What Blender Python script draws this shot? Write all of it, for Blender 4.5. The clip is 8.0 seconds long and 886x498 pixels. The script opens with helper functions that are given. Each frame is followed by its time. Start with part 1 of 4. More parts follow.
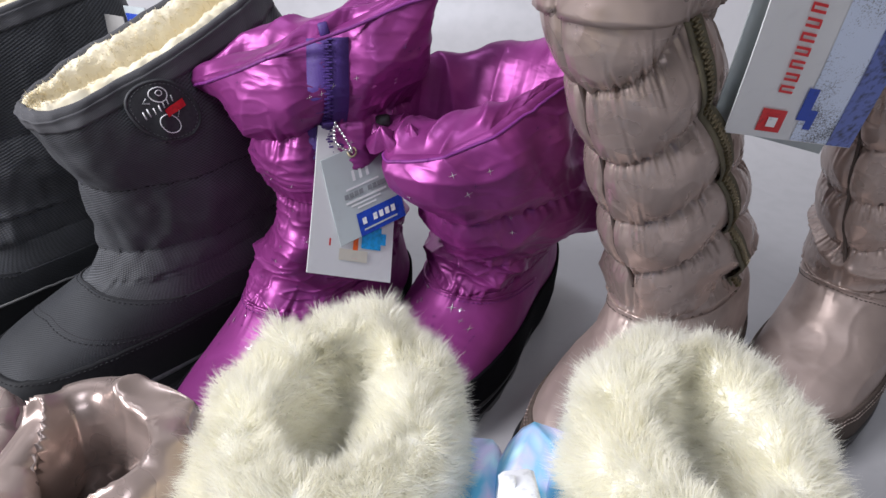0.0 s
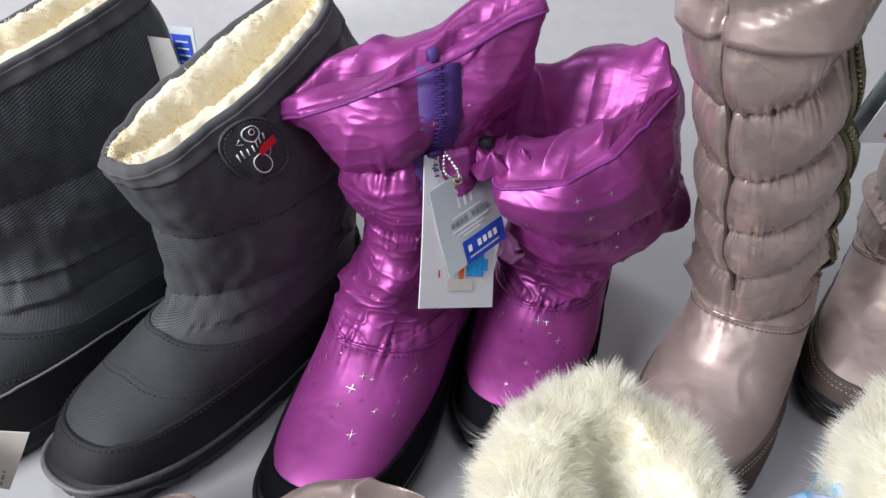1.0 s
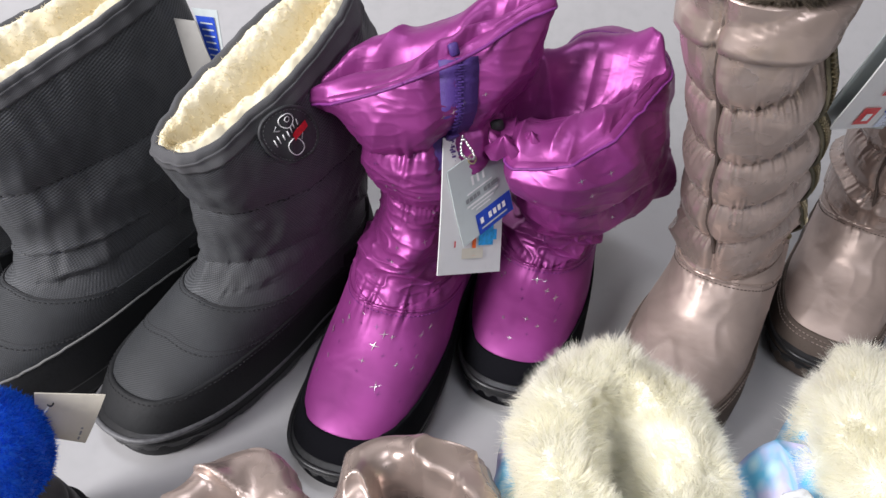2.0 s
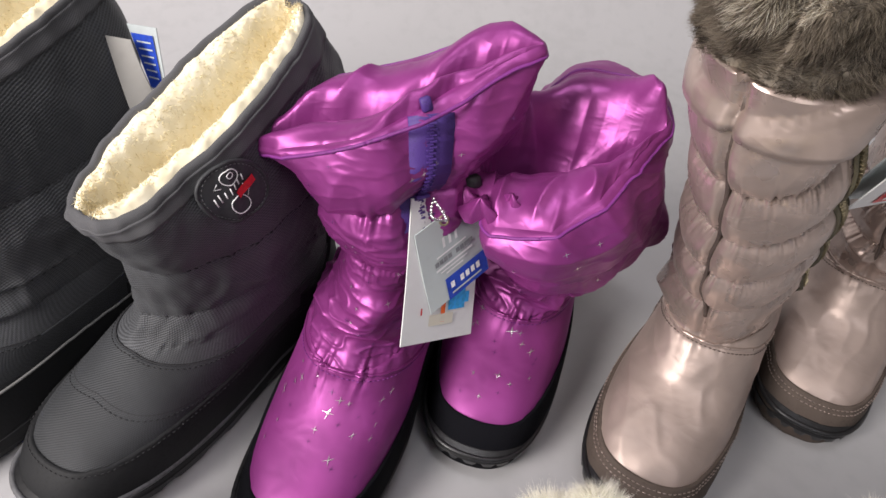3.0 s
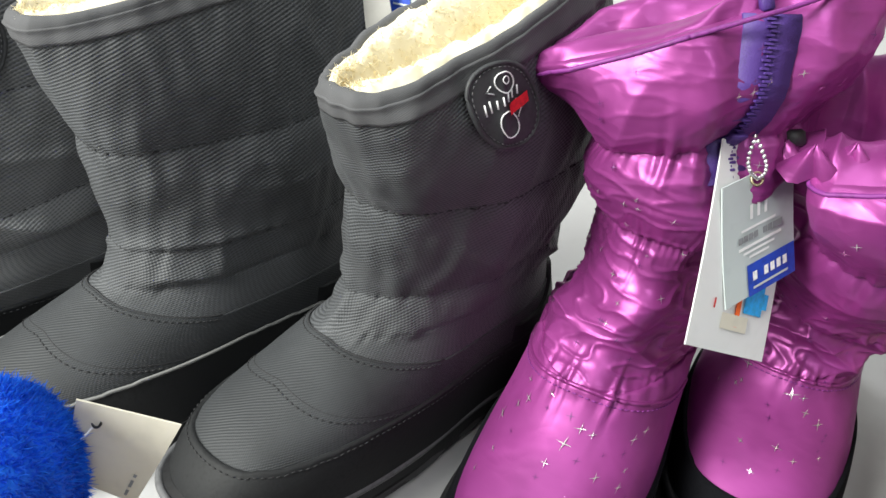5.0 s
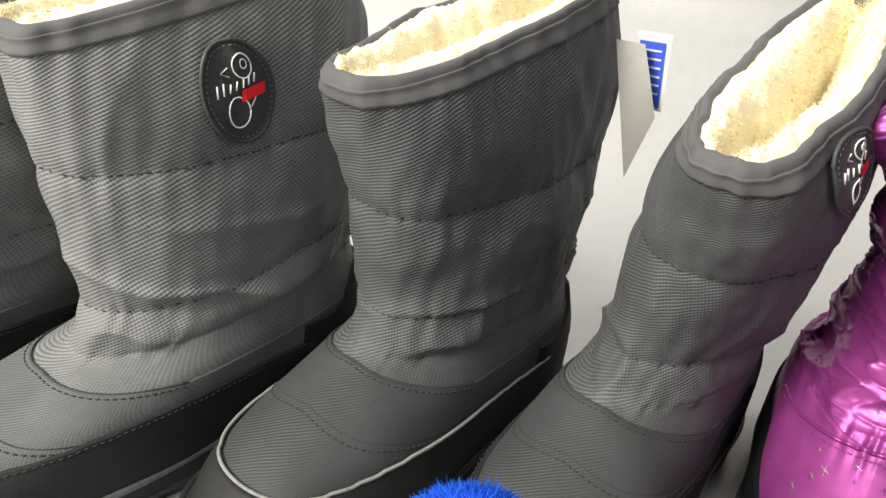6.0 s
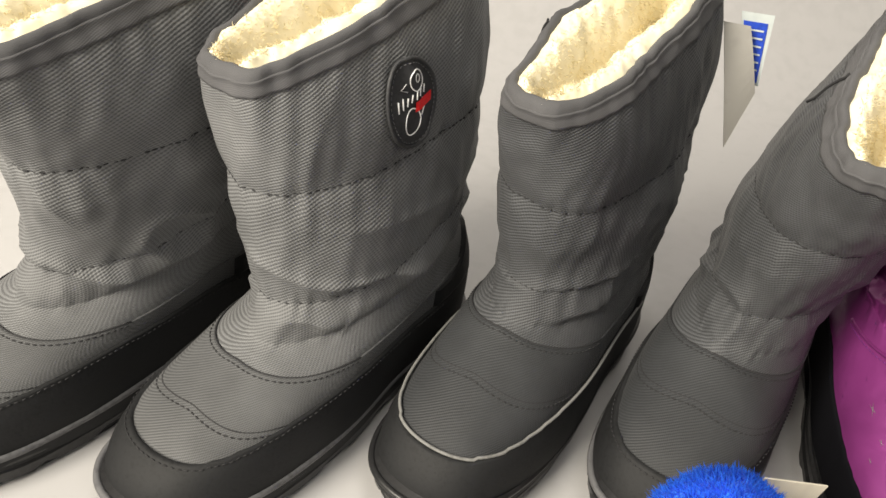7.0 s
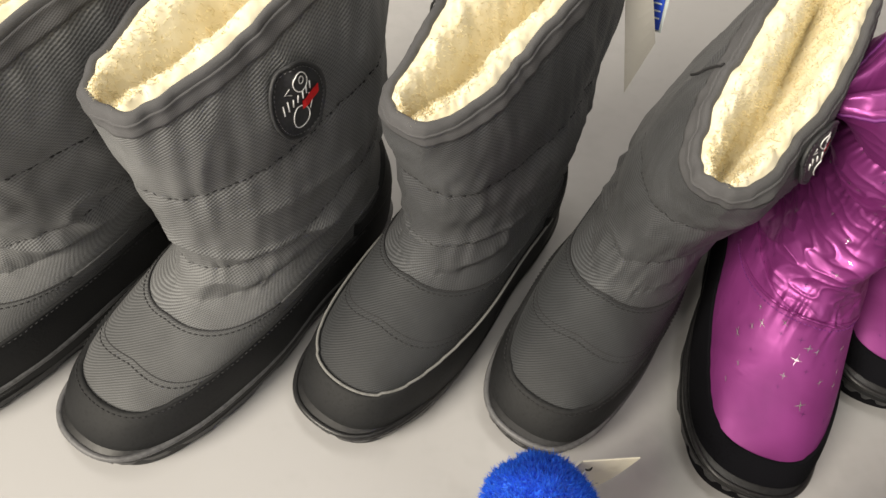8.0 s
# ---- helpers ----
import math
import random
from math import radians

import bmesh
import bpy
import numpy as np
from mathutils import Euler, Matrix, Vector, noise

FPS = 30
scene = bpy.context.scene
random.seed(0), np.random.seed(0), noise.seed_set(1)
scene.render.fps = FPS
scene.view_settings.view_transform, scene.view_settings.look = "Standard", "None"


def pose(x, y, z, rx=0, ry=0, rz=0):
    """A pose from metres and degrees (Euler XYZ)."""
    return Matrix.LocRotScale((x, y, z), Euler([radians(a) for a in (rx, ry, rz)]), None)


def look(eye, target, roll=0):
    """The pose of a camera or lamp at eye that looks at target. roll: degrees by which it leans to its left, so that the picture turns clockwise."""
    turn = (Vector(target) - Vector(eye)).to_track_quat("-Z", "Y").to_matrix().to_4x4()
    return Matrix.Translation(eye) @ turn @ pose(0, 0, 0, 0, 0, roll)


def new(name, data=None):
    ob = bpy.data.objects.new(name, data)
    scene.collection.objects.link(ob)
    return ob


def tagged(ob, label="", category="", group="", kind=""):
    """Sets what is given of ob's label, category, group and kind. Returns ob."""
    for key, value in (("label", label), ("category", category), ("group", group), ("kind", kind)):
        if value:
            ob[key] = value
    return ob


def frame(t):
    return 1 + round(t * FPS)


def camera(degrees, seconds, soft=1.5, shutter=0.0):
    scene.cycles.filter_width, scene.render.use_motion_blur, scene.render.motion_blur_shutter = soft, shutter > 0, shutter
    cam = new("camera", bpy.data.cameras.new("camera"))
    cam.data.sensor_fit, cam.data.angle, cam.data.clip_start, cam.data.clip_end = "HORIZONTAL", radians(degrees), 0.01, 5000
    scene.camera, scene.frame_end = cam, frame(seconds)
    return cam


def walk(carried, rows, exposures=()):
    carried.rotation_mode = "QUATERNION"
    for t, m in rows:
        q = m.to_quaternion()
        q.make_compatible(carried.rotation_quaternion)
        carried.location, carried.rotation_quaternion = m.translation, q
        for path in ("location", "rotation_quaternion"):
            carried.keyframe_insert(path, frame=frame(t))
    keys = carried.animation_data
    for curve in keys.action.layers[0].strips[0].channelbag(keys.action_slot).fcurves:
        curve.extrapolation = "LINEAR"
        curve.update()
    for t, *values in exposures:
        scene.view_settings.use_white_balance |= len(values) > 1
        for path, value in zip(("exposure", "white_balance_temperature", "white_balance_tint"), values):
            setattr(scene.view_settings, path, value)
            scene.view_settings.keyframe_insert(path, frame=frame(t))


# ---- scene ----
cam = camera(61.0, 8.0)
PATH = [
    (0, (0.096, -0.043, 0.408), (0.021, 1.698, -0.573), 5.5),
    (0.5, (0.021, -0.014, 0.411), (0.046, 1.735, -0.559), 5.4),
    (1, (-0.022, -0.007, 0.429), (0.098, 1.679, -0.64), 4.5),
    (1.5, (-0.04, -0.029, 0.463), (0.143, 1.591, -0.696), 4.8),
    (1.7, (-0.049, -0.037, 0.471), (0.139, 1.567, -0.71), 5.1),
    (2.8, (-0.063, 0.028, 0.489), (0.215, 1.538, -0.792), 9.7),
    (3, (-0.049, 0.058, 0.496), (0.23, 1.554, -0.801), 10.0),
    (3.5, (-0.017, 0.136, 0.488), (0.232, 1.655, -0.79), 11.1),
    (4, (-0.016, 0.135, 0.443), (0.155, 1.724, -0.759), 10.6),
    (4.5, (-0.063, 0.089, 0.389), (-0.032, 1.797, -0.651), 9.4),
    (5, (-0.108, 0.063, 0.324), (-0.197, 1.857, -0.556), 8.6),
    (5.2, (-0.131, 0.064, 0.307), (-0.246, 1.878, -0.527), 8.5),
    (6.3, (-0.32, 0.074, 0.313), (-0.281, 1.909, -0.481), 9.6),
    (6.5, (-0.341, 0.07, 0.323), (-0.275, 1.881, -0.524), 9.5),
    (7, (-0.397, 0.057, 0.363), (-0.209, 1.745, -0.693), 9.8),
    (7.5, (-0.414, 0.07, 0.43), (-0.147, 1.574, -0.861), 10.9),
    (8, (-0.351, 0.104, 0.485), (-0.114, 1.38, -1.037), 11.7),
]
EXPOSURES = [(0.0, -0.27, 5950, 16), (1.5, -0.18, 6050, 14), (3.5, -0.1, 6600, 16), (5.0, 0.45, 6400, 4), (6.5, 0.18, 7200, 8), (8.0, -0.27, 7400, 9)]
walk(cam, [(t, look(eye, target, roll)) for t, eye, target, roll in PATH], EXPOSURES)

# ---- light ----
world = bpy.data.worlds.new("room_air")
world.use_nodes = True
world.node_tree.nodes["Background"].inputs[0].default_value = (0.95, 0.97, 1.0, 1)
world.node_tree.nodes["Background"].inputs[1].default_value = 0.04
scene.world = world


def unseen_lamp(x, y, z, sx, sy, watts, colour, tx, ty, tz):
    data = bpy.data.lights.new("unseen_lamp", "AREA")
    data.shape, data.size, data.size_y, data.energy, data.color = "RECTANGLE", sx, sy, watts, colour
    ob = new("unseen_lamp", data)
    ob.matrix_world = look((x, y, z), (tx, ty, tz))
    return ob


# added soft key at the left, well below the ceiling, with no fixture
unseen_lamp(-1.85, -0.95, 1.4, 0.9, 1.2, 118, (1.0, 0.97, 0.92), -0.1, 0.4, 0.1)
unseen_lamp(-0.25, 0.1, 2.35, 1.1, 0.30, 15, (0.97, 0.98, 1.0), 0.1, 0.45, 0.1)
# added front strip that brightens the satin boots and gives them crisp highlights
unseen_lamp(0.45, -1.20, 1.75, 0.9, 0.16, 8, (0.97, 0.98, 1.0), 0.1, 0.4, 0.15)


# ---- materials ----
def material(name):
    m = bpy.data.materials.new(name)
    m.use_nodes = True
    nt = m.node_tree
    return m, nt, nt.nodes["Principled BSDF"]


def link(nt, a, b):
    nt.links.new(a, b)


def node(nt, kind, **inputs):
    n = nt.nodes.new(kind)
    for key, value in inputs.items():
        n.inputs[key.replace("_", " ")].default_value = value
    return n


def ramp(nt, fac, a, b, lo=0.3, hi=0.7):
    r = nt.nodes.new("ShaderNodeValToRGB")
    r.color_ramp.elements[0].position, r.color_ramp.elements[1].position = lo, hi
    r.color_ramp.elements[0].color, r.color_ramp.elements[1].color = (*a, 1), (*b, 1)
    link(nt, fac, r.inputs[0])
    return r.outputs[0]


def bump(nt, bsdf, height, strength, distance):
    b = node(nt, "ShaderNodeBump", Strength=strength, Distance=distance)
    link(nt, height, b.inputs["Height"])
    link(nt, b.outputs[0], bsdf.inputs["Normal"])
    return b


def plain(name, colour, rough=0.6, metal=0.0, scale=60.0, vary=0.18, relief=0.15, spec=0.5, coat=0.0):
    """A surface of one stuff, with mottling at two scales and fine relief."""
    m, nt, p = material(name)
    co = nt.nodes.new("ShaderNodeTexCoord").outputs["Object"]
    n1 = node(nt, "ShaderNodeTexNoise", Scale=scale * 0.2, Detail=3.0)
    n2 = node(nt, "ShaderNodeTexNoise", Scale=scale * 6, Detail=2.0)
    for n in (n1, n2):
        link(nt, co, n.inputs["Vector"])
    mid = nt.nodes.new("ShaderNodeMath")
    mid.operation = "ADD"
    link(nt, n1.outputs[0], mid.inputs[0])
    link(nt, n2.outputs[0], mid.inputs[1])
    col = ramp(nt, mid.outputs[0], [c * (1 - vary) for c in colour], [min(1, c * (1 + vary)) for c in colour], 0.75, 1.25)
    link(nt, col, p.inputs["Base Color"])
    p.inputs["Roughness"].default_value, p.inputs["Metallic"].default_value = rough, metal
    p.inputs["Specular IOR Level"].default_value, p.inputs["Coat Weight"].default_value = spec, coat
    if relief:
        bump(nt, p, n2.outputs[0], relief, 0.0006)
    return m


def twill(name, colour, rough=0.55, pitch=0.0016, depth=0.5, spec=0.35, contrast=0.5):
    """Coarse woven nylon: slanting ribs crossed by fine threads."""
    m, nt, p = material(name)
    uv = nt.nodes.new("ShaderNodeUVMap")
    uv.uv_map = "weave"
    turn = node(nt, "ShaderNodeMapping", Rotation=(0, 0, radians(24)))
    link(nt, uv.outputs[0], turn.inputs["Vector"])
    w1 = node(nt, "ShaderNodeTexWave", Scale=0.314 / pitch, Distortion=0.6, Detail=1.0, Detail_Scale=2.0)
    w1.bands_direction = "Y"
    w2 = node(nt, "ShaderNodeTexWave", Scale=0.314 / pitch * 1.1, Distortion=0.4)
    w2.bands_direction = "X"
    for w in (w1, w2):
        link(nt, turn.outputs[0], w.inputs["Vector"])
    mix = nt.nodes.new("ShaderNodeMath")
    mix.operation, mix.inputs[1].default_value = "MULTIPLY_ADD", 0.45
    link(nt, w2.outputs["Fac"], mix.inputs[0])
    link(nt, w1.outputs["Fac"], mix.inputs[2])
    n = node(nt, "ShaderNodeTexNoise", Scale=22.0, Detail=4.0)
    link(nt, nt.nodes.new("ShaderNodeTexCoord").outputs["Object"], n.inputs["Vector"])
    base = ramp(nt, n.outputs[0], [c * 0.8 for c in colour], [c * 1.2 for c in colour])
    dim = ramp(nt, mix.outputs[0], [1 - contrast] * 3, [1 + contrast] * 3, 0.1, 1.2)
    mul = nt.nodes.new("ShaderNodeMix")
    mul.data_type, mul.blend_type = "RGBA", "MULTIPLY"
    mul.inputs[0].default_value = 1.0
    link(nt, base, mul.inputs[6])
    link(nt, dim, mul.inputs[7])
    link(nt, mul.outputs[2], p.inputs["Base Color"])
    p.inputs["Roughness"].default_value, p.inputs["Specular IOR Level"].default_value = rough, spec
    p.inputs["Sheen Weight"].default_value, p.inputs["Sheen Roughness"].default_value = 0.03, 0.5
    bump(nt, p, mix.outputs[0], depth, 0.0005)
    return m


def satin(name, colour, rough=0.33, metal=0.55, spec=0.6, crease=0.35):
    """Shiny satin nylon: a coloured sheen broken by soft folds and thin sharp creases."""
    m, nt, p = material(name)
    co = nt.nodes.new("ShaderNodeTexCoord").outputs["Object"]

    def field(scale, stretch, warp, detail):
        lay = node(nt, "ShaderNodeMapping", Scale=stretch)
        link(nt, co, lay.inputs["Vector"])
        n = node(nt, "ShaderNodeTexNoise", Scale=scale, Detail=detail, Distortion=warp)
        link(nt, lay.outputs[0], n.inputs["Vector"])
        return n.outputs[0]

    def sharp(fac):
        """Turns a soft field into ridges: highest where it crosses its middle."""
        off, fold, inv = (nt.nodes.new("ShaderNodeMath") for _ in range(3))
        off.operation, off.inputs[1].default_value = "SUBTRACT", 0.5
        fold.operation = "ABSOLUTE"
        inv.operation, inv.inputs[1].default_value, inv.inputs[2].default_value = "MULTIPLY_ADD", -4.0, 1.0
        link(nt, fac, off.inputs[0])
        link(nt, off.outputs[0], fold.inputs[0])
        link(nt, fold.outputs[0], inv.inputs[0])
        return inv.outputs[0]

    big = field(30.0, (1, 1, 1), 0.4, 2.0)
    link(nt, ramp(nt, big, [c * 0.88 for c in colour], [c * 1.10 for c in colour]), p.inputs["Base Color"])
    link(nt, ramp(nt, field(60.0, (1, 1, 1), 0.2, 2.0), [rough - 0.06] * 3, [rough + 0.08] * 3), p.inputs["Roughness"])
    p.inputs["Metallic"].default_value, p.inputs["Specular IOR Level"].default_value = metal, spec
    p.inputs["Sheen Weight"].default_value, p.inputs["Sheen Roughness"].default_value = 0.12, 0.35
    p.inputs["Sheen Tint"].default_value = (*[min(1.0, c * 2.2) for c in colour], 1)
    height = big
    for src, k in ((sharp(field(24.0, (0.8, 0.8, 1.5), 1.2, 1.0)), 0.10), (sharp(field(62.0, (0.6, 0.6, 1.5), 1.6, 0.6)), 0.035), (field(900.0, (1, 1, 1), 0, 1.0), 0.006)):
        mix = nt.nodes.new("ShaderNodeMath")
        mix.operation, mix.inputs[1].default_value = "MULTIPLY_ADD", k
        link(nt, src, mix.inputs[0])
        link(nt, height, mix.inputs[2])
        height = mix.outputs[0]
    bump(nt, p, height, crease, 0.004)
    return m


def fleece(name, dark, light, rough=0.9, thin_hair=True):
    """Wool or fur: tufts that differ one from the next."""
    m, nt, p = material(name)
    geo = nt.nodes.new("ShaderNodeNewGeometry")
    n = node(nt, "ShaderNodeTexNoise", Scale=55.0, Detail=4.0)
    link(nt, nt.nodes.new("ShaderNodeTexCoord").outputs["Object"], n.inputs["Vector"])
    mix = nt.nodes.new("ShaderNodeMath")
    mix.operation, mix.inputs[1].default_value = "MULTIPLY_ADD", 0.5
    link(nt, geo.outputs["Random Per Island"], mix.inputs[0])
    link(nt, n.outputs[0], mix.inputs[2])
    link(nt, ramp(nt, mix.outputs[0], dark, light, 0.45, 1.0), p.inputs["Base Color"])
    p.inputs["Roughness"].default_value, p.inputs["Specular IOR Level"].default_value = rough, 0.2
    p.inputs["Sheen Weight"].default_value = 0.2
    bump(nt, p, n.outputs[0], 0.4, 0.002)
    if not thin_hair:
        return m
    # light passes through the thin hairs
    thin = nt.nodes.new("ShaderNodeBsdfTranslucent")
    link(nt, p.inputs["Base Color"].links[0].from_socket, thin.inputs[0])
    both = nt.nodes.new("ShaderNodeMixShader")
    both.inputs[0].default_value = 0.6
    out = nt.nodes["Material Output"]
    link(nt, p.outputs[0], both.inputs[1])
    link(nt, thin.outputs[0], both.inputs[2])
    link(nt, both.outputs[0], out.inputs["Surface"])
    return m


def ice_print(name):
    """Light blue and white patches, like frost, printed on nylon."""
    m, nt, p = material(name)
    co = nt.nodes.new("ShaderNodeTexCoord").outputs["Object"]
    v = node(nt, "ShaderNodeTexVoronoi", Scale=95.0)
    n = node(nt, "ShaderNodeTexNoise", Scale=45.0, Detail=3.0)
    link(nt, co, v.inputs["Vector"])
    link(nt, co, n.inputs["Vector"])
    a = ramp(nt, n.outputs[0], (0.14, 0.52, 0.78), (0.62, 0.60, 0.85), 0.42, 0.62)
    b = ramp(nt, v.outputs["Distance"], (1, 1, 1), (0, 0, 0), 0.1, 0.5)
    mix = nt.nodes.new("ShaderNodeMix")
    mix.data_type = "RGBA"
    link(nt, b, mix.inputs[0])
    link(nt, a, mix.inputs[6])
    mix.inputs[7].default_value = (0.55, 0.82, 0.92, 1)
    link(nt, mix.outputs[2], p.inputs["Base Color"])
    p.inputs["Roughness"].default_value = 0.35
    return m


WHITE_TOP = plain("white_laminate", (0.485, 0.48, 0.485), 0.26, scale=9, vary=0.025, relief=0.02, spec=0.5)
WALL_PAINT = plain("wall_paint", (0.36, 0.355, 0.35), 0.7, scale=12, vary=0.04)
FLOOR_GREY = plain("floor_grey", (0.30, 0.29, 0.28), 0.5, scale=12, vary=0.1)
# the same cloths twice: coloured darker for boots in shade, lighter for lit ones
TWILL_SHADE = twill("charcoal_twill_shaded", (0.058, 0.0605, 0.065), 0.55, 0.0019, 0.55, 0.35, 0.44)
VAMP_SHADE = twill("charcoal_fine_weave_shaded", (0.032, 0.034, 0.037), 0.6, 0.0014, 0.4, 0.35, 0.3)
TWILL_LIT = twill("charcoal_twill_lit", (0.130, 0.133, 0.137), 0.55, 0.0019, 0.5, 0.35, 0.40)
VAMP_LIT = twill("charcoal_fine_weave_lit", (0.090, 0.092, 0.095), 0.6, 0.0014, 0.4, 0.35, 0.32)
BINDING = twill("charcoal_binding", (0.085, 0.085, 0.090), 0.7, 0.0010, 0.25, 0.3, 0.2)
BADGE = plain("badge_rubber", (0.032, 0.033, 0.036), 0.55, scale=80, vary=0.2, relief=0.2)
RUBBER = plain("black_suede_rubber", (0.012, 0.0125, 0.0135), 0.66, scale=80, vary=0.25, relief=0.25, spec=0.28)
VELVET = plain("black_velour", (0.0045, 0.0045, 0.006), 0.9, scale=120, vary=0.3, relief=0.3, spec=0.08)
GUM = plain("black_outsole", (0.014, 0.014, 0.015), 0.38, scale=50, vary=0.3, relief=0.1)
GREY_EDGE = plain("grey_welt", (0.10, 0.10, 0.105), 0.5, scale=50, vary=0.2)
THREAD = plain("dark_thread", (0.02, 0.02, 0.022), 0.8, relief=0)
PALE_THREAD = plain("pale_piping", (0.17, 0.17, 0.165), 0.7, relief=0)
WOOL_TONES = (0.76, 0.66, 0.43), (0.88, 0.82, 0.64)
IVORY_TONES = (0.94, 0.92, 0.80), (0.985, 0.975, 0.91)
GREY_TONES = (0.045, 0.034, 0.026), (0.36, 0.31, 0.24)
BLUE_TONES = (0.006, 0.09, 0.62), (0.03, 0.24, 0.95)
WOOL, WOOL_BASE = fleece("cream_wool_hair", *WOOL_TONES), fleece("cream_wool", *WOOL_TONES, thin_hair=False)
FUR_CREAM, FUR_CREAM_BASE = fleece("ivory_fur_hair", *IVORY_TONES), fleece("ivory_fur", *IVORY_TONES, thin_hair=False)
FUR_GREY, FUR_GREY_BASE = fleece("mottled_grey_fur_hair", *GREY_TONES), fleece("mottled_grey_fur", (0.09, 0.072, 0.055), (0.26, 0.22, 0.17), thin_hair=False)
FUR_PALE = fleece("pale_taupe_fur", (0.55, 0.49, 0.38), (0.92, 0.88, 0.78))
FUR_BLUE, FUR_BLUE_BASE = fleece("bright_blue_fleece_hair", *BLUE_TONES), fleece("bright_blue_fleece", *BLUE_TONES, thin_hair=False)
PURPLE = satin("purple_satin", (0.262, 0.041, 0.210), 0.39, 0.46, 0.5, 0.6)
PURPLE_VAMP = satin("purple_satin_stretched", (0.262, 0.041, 0.210), 0.50, 0.40, 0.4, 0.35)
PURPLE_SEAM = plain("purple_thread", (0.16, 0.02, 0.17), 0.6, relief=0)
BRONZE = satin("bronze_satin", (0.43, 0.342, 0.302), 0.29, 0.56, 0.5, 0.5)
BRONZE_VAMP = satin("bronze_satin_stretched", (0.43, 0.342, 0.302), 0.46, 0.48, 0.5, 0.5)
BRONZE_SEAM = plain("taupe_thread", (0.07, 0.052, 0.044), 0.6, relief=0)
TAUPE = plain("taupe_suede", (0.085, 0.066, 0.055), 0.8, scale=90, vary=0.2, relief=0.3, spec=0.2)
OLIVE = plain("olive_zip_tape", (0.12, 0.105, 0.065), 0.7, scale=200, relief=0.2)
BRASS = plain("dull_brass", (0.32, 0.27, 0.17), 0.4, 0.9, relief=0)
VIOLET = plain("violet_zip_tape", (0.055, 0.022, 0.16), 0.6, scale=200, relief=0.3)
STEEL = plain("bright_steel", (0.72, 0.72, 0.72), 0.18, 1.0, relief=0)
GLITTER = plain("silver_print", (0.70, 0.62, 0.66), 0.25, 0.8, relief=0)
DARK_PRINT = plain("dark_violet_print", (0.09, 0.015, 0.10), 0.4, 0.3, relief=0)
CARD = plain("white_card", (0.80, 0.80, 0.80), 0.5, scale=20, vary=0.03, relief=0)
CARD_GREY = plain("pale_grey_card", (0.50, 0.55, 0.55), 0.5, scale=20, vary=0.04, relief=0)
CARD_TAUPE = plain("grey_board", (0.30, 0.29, 0.27), 0.6, scale=20, vary=0.06, relief=0)
CARD_CREAM = plain("cream_card", (0.72, 0.68, 0.57), 0.6, scale=20, vary=0.05, relief=0)
INK_BLUE = plain("blue_print", (0.012, 0.055, 0.42), 0.45, relief=0)
INK_SKY = plain("sky_blue_print", (0.02, 0.36, 0.80), 0.45, relief=0)
INK_RED = plain("red_print", (0.62, 0.012, 0.015), 0.45, relief=0)
INK_ORANGE = plain("orange_print", (0.90, 0.14, 0.02), 0.5, relief=0)
INK_GREY = plain("grey_print", (0.22, 0.23, 0.24), 0.6, relief=0)
INK_WHITE = plain("white_print", (0.82, 0.82, 0.82), 0.5, relief=0)
SNOW_PRINT = plain("snow_picture_print", (0.42, 0.47, 0.60), 0.35, scale=160, vary=0.75, relief=0)
DUSK_PRINT = plain("dusk_picture_print", (0.07, 0.10, 0.30), 0.35, scale=40, vary=0.7, relief=0)
ICE = ice_print("frost_print")
WHITE_PLASTIC = plain("white_plastic", (0.80, 0.82, 0.84), 0.3, relief=0)
BLACK_NYLON = plain("black_nylon", (0.018, 0.018, 0.021), 0.5, scale=90, vary=0.25)


# ---- mesh tools ----
def part(name, verts, faces, mat, parent=None, label="", uv=None, smooth=True):
    """Links one mesh, as a part of parent where one is given."""
    me = bpy.data.meshes.new(name)
    me.from_pydata([tuple(map(float, v)) for v in verts], [], [tuple(map(int, f)) for f in faces])
    me.materials.append(mat)
    if smooth:
        me.shade_smooth()
    if uv is not None:
        layer = me.uv_layers.new(name="weave")
        loops = np.empty(len(me.loops), dtype=np.int32)
        me.loops.foreach_get("vertex_index", loops)
        layer.data.foreach_set("uv", np.asarray(uv, dtype=np.float32)[loops].ravel())
    ob = new(name, me)
    ob.parent = parent
    if label:
        tagged(ob, label)
    return ob


def join(pieces):
    """Several (verts, faces) as one."""
    verts, faces, at = [], [], 0
    for v, f in pieces:
        verts.append(np.asarray(v, float).reshape(-1, 3))
        faces += [tuple(i + at for i in g) for g in f]
        at += len(verts[-1])
    return np.concatenate(verts), faces


def grid_faces(rows, cols, closed):
    out = []
    for i in range(rows - 1):
        for j in range(cols if closed else cols - 1):
            k = (j + 1) % cols
            out.append((i * cols + j, (i + 1) * cols + j, (i + 1) * cols + k, i * cols + k))
    return out


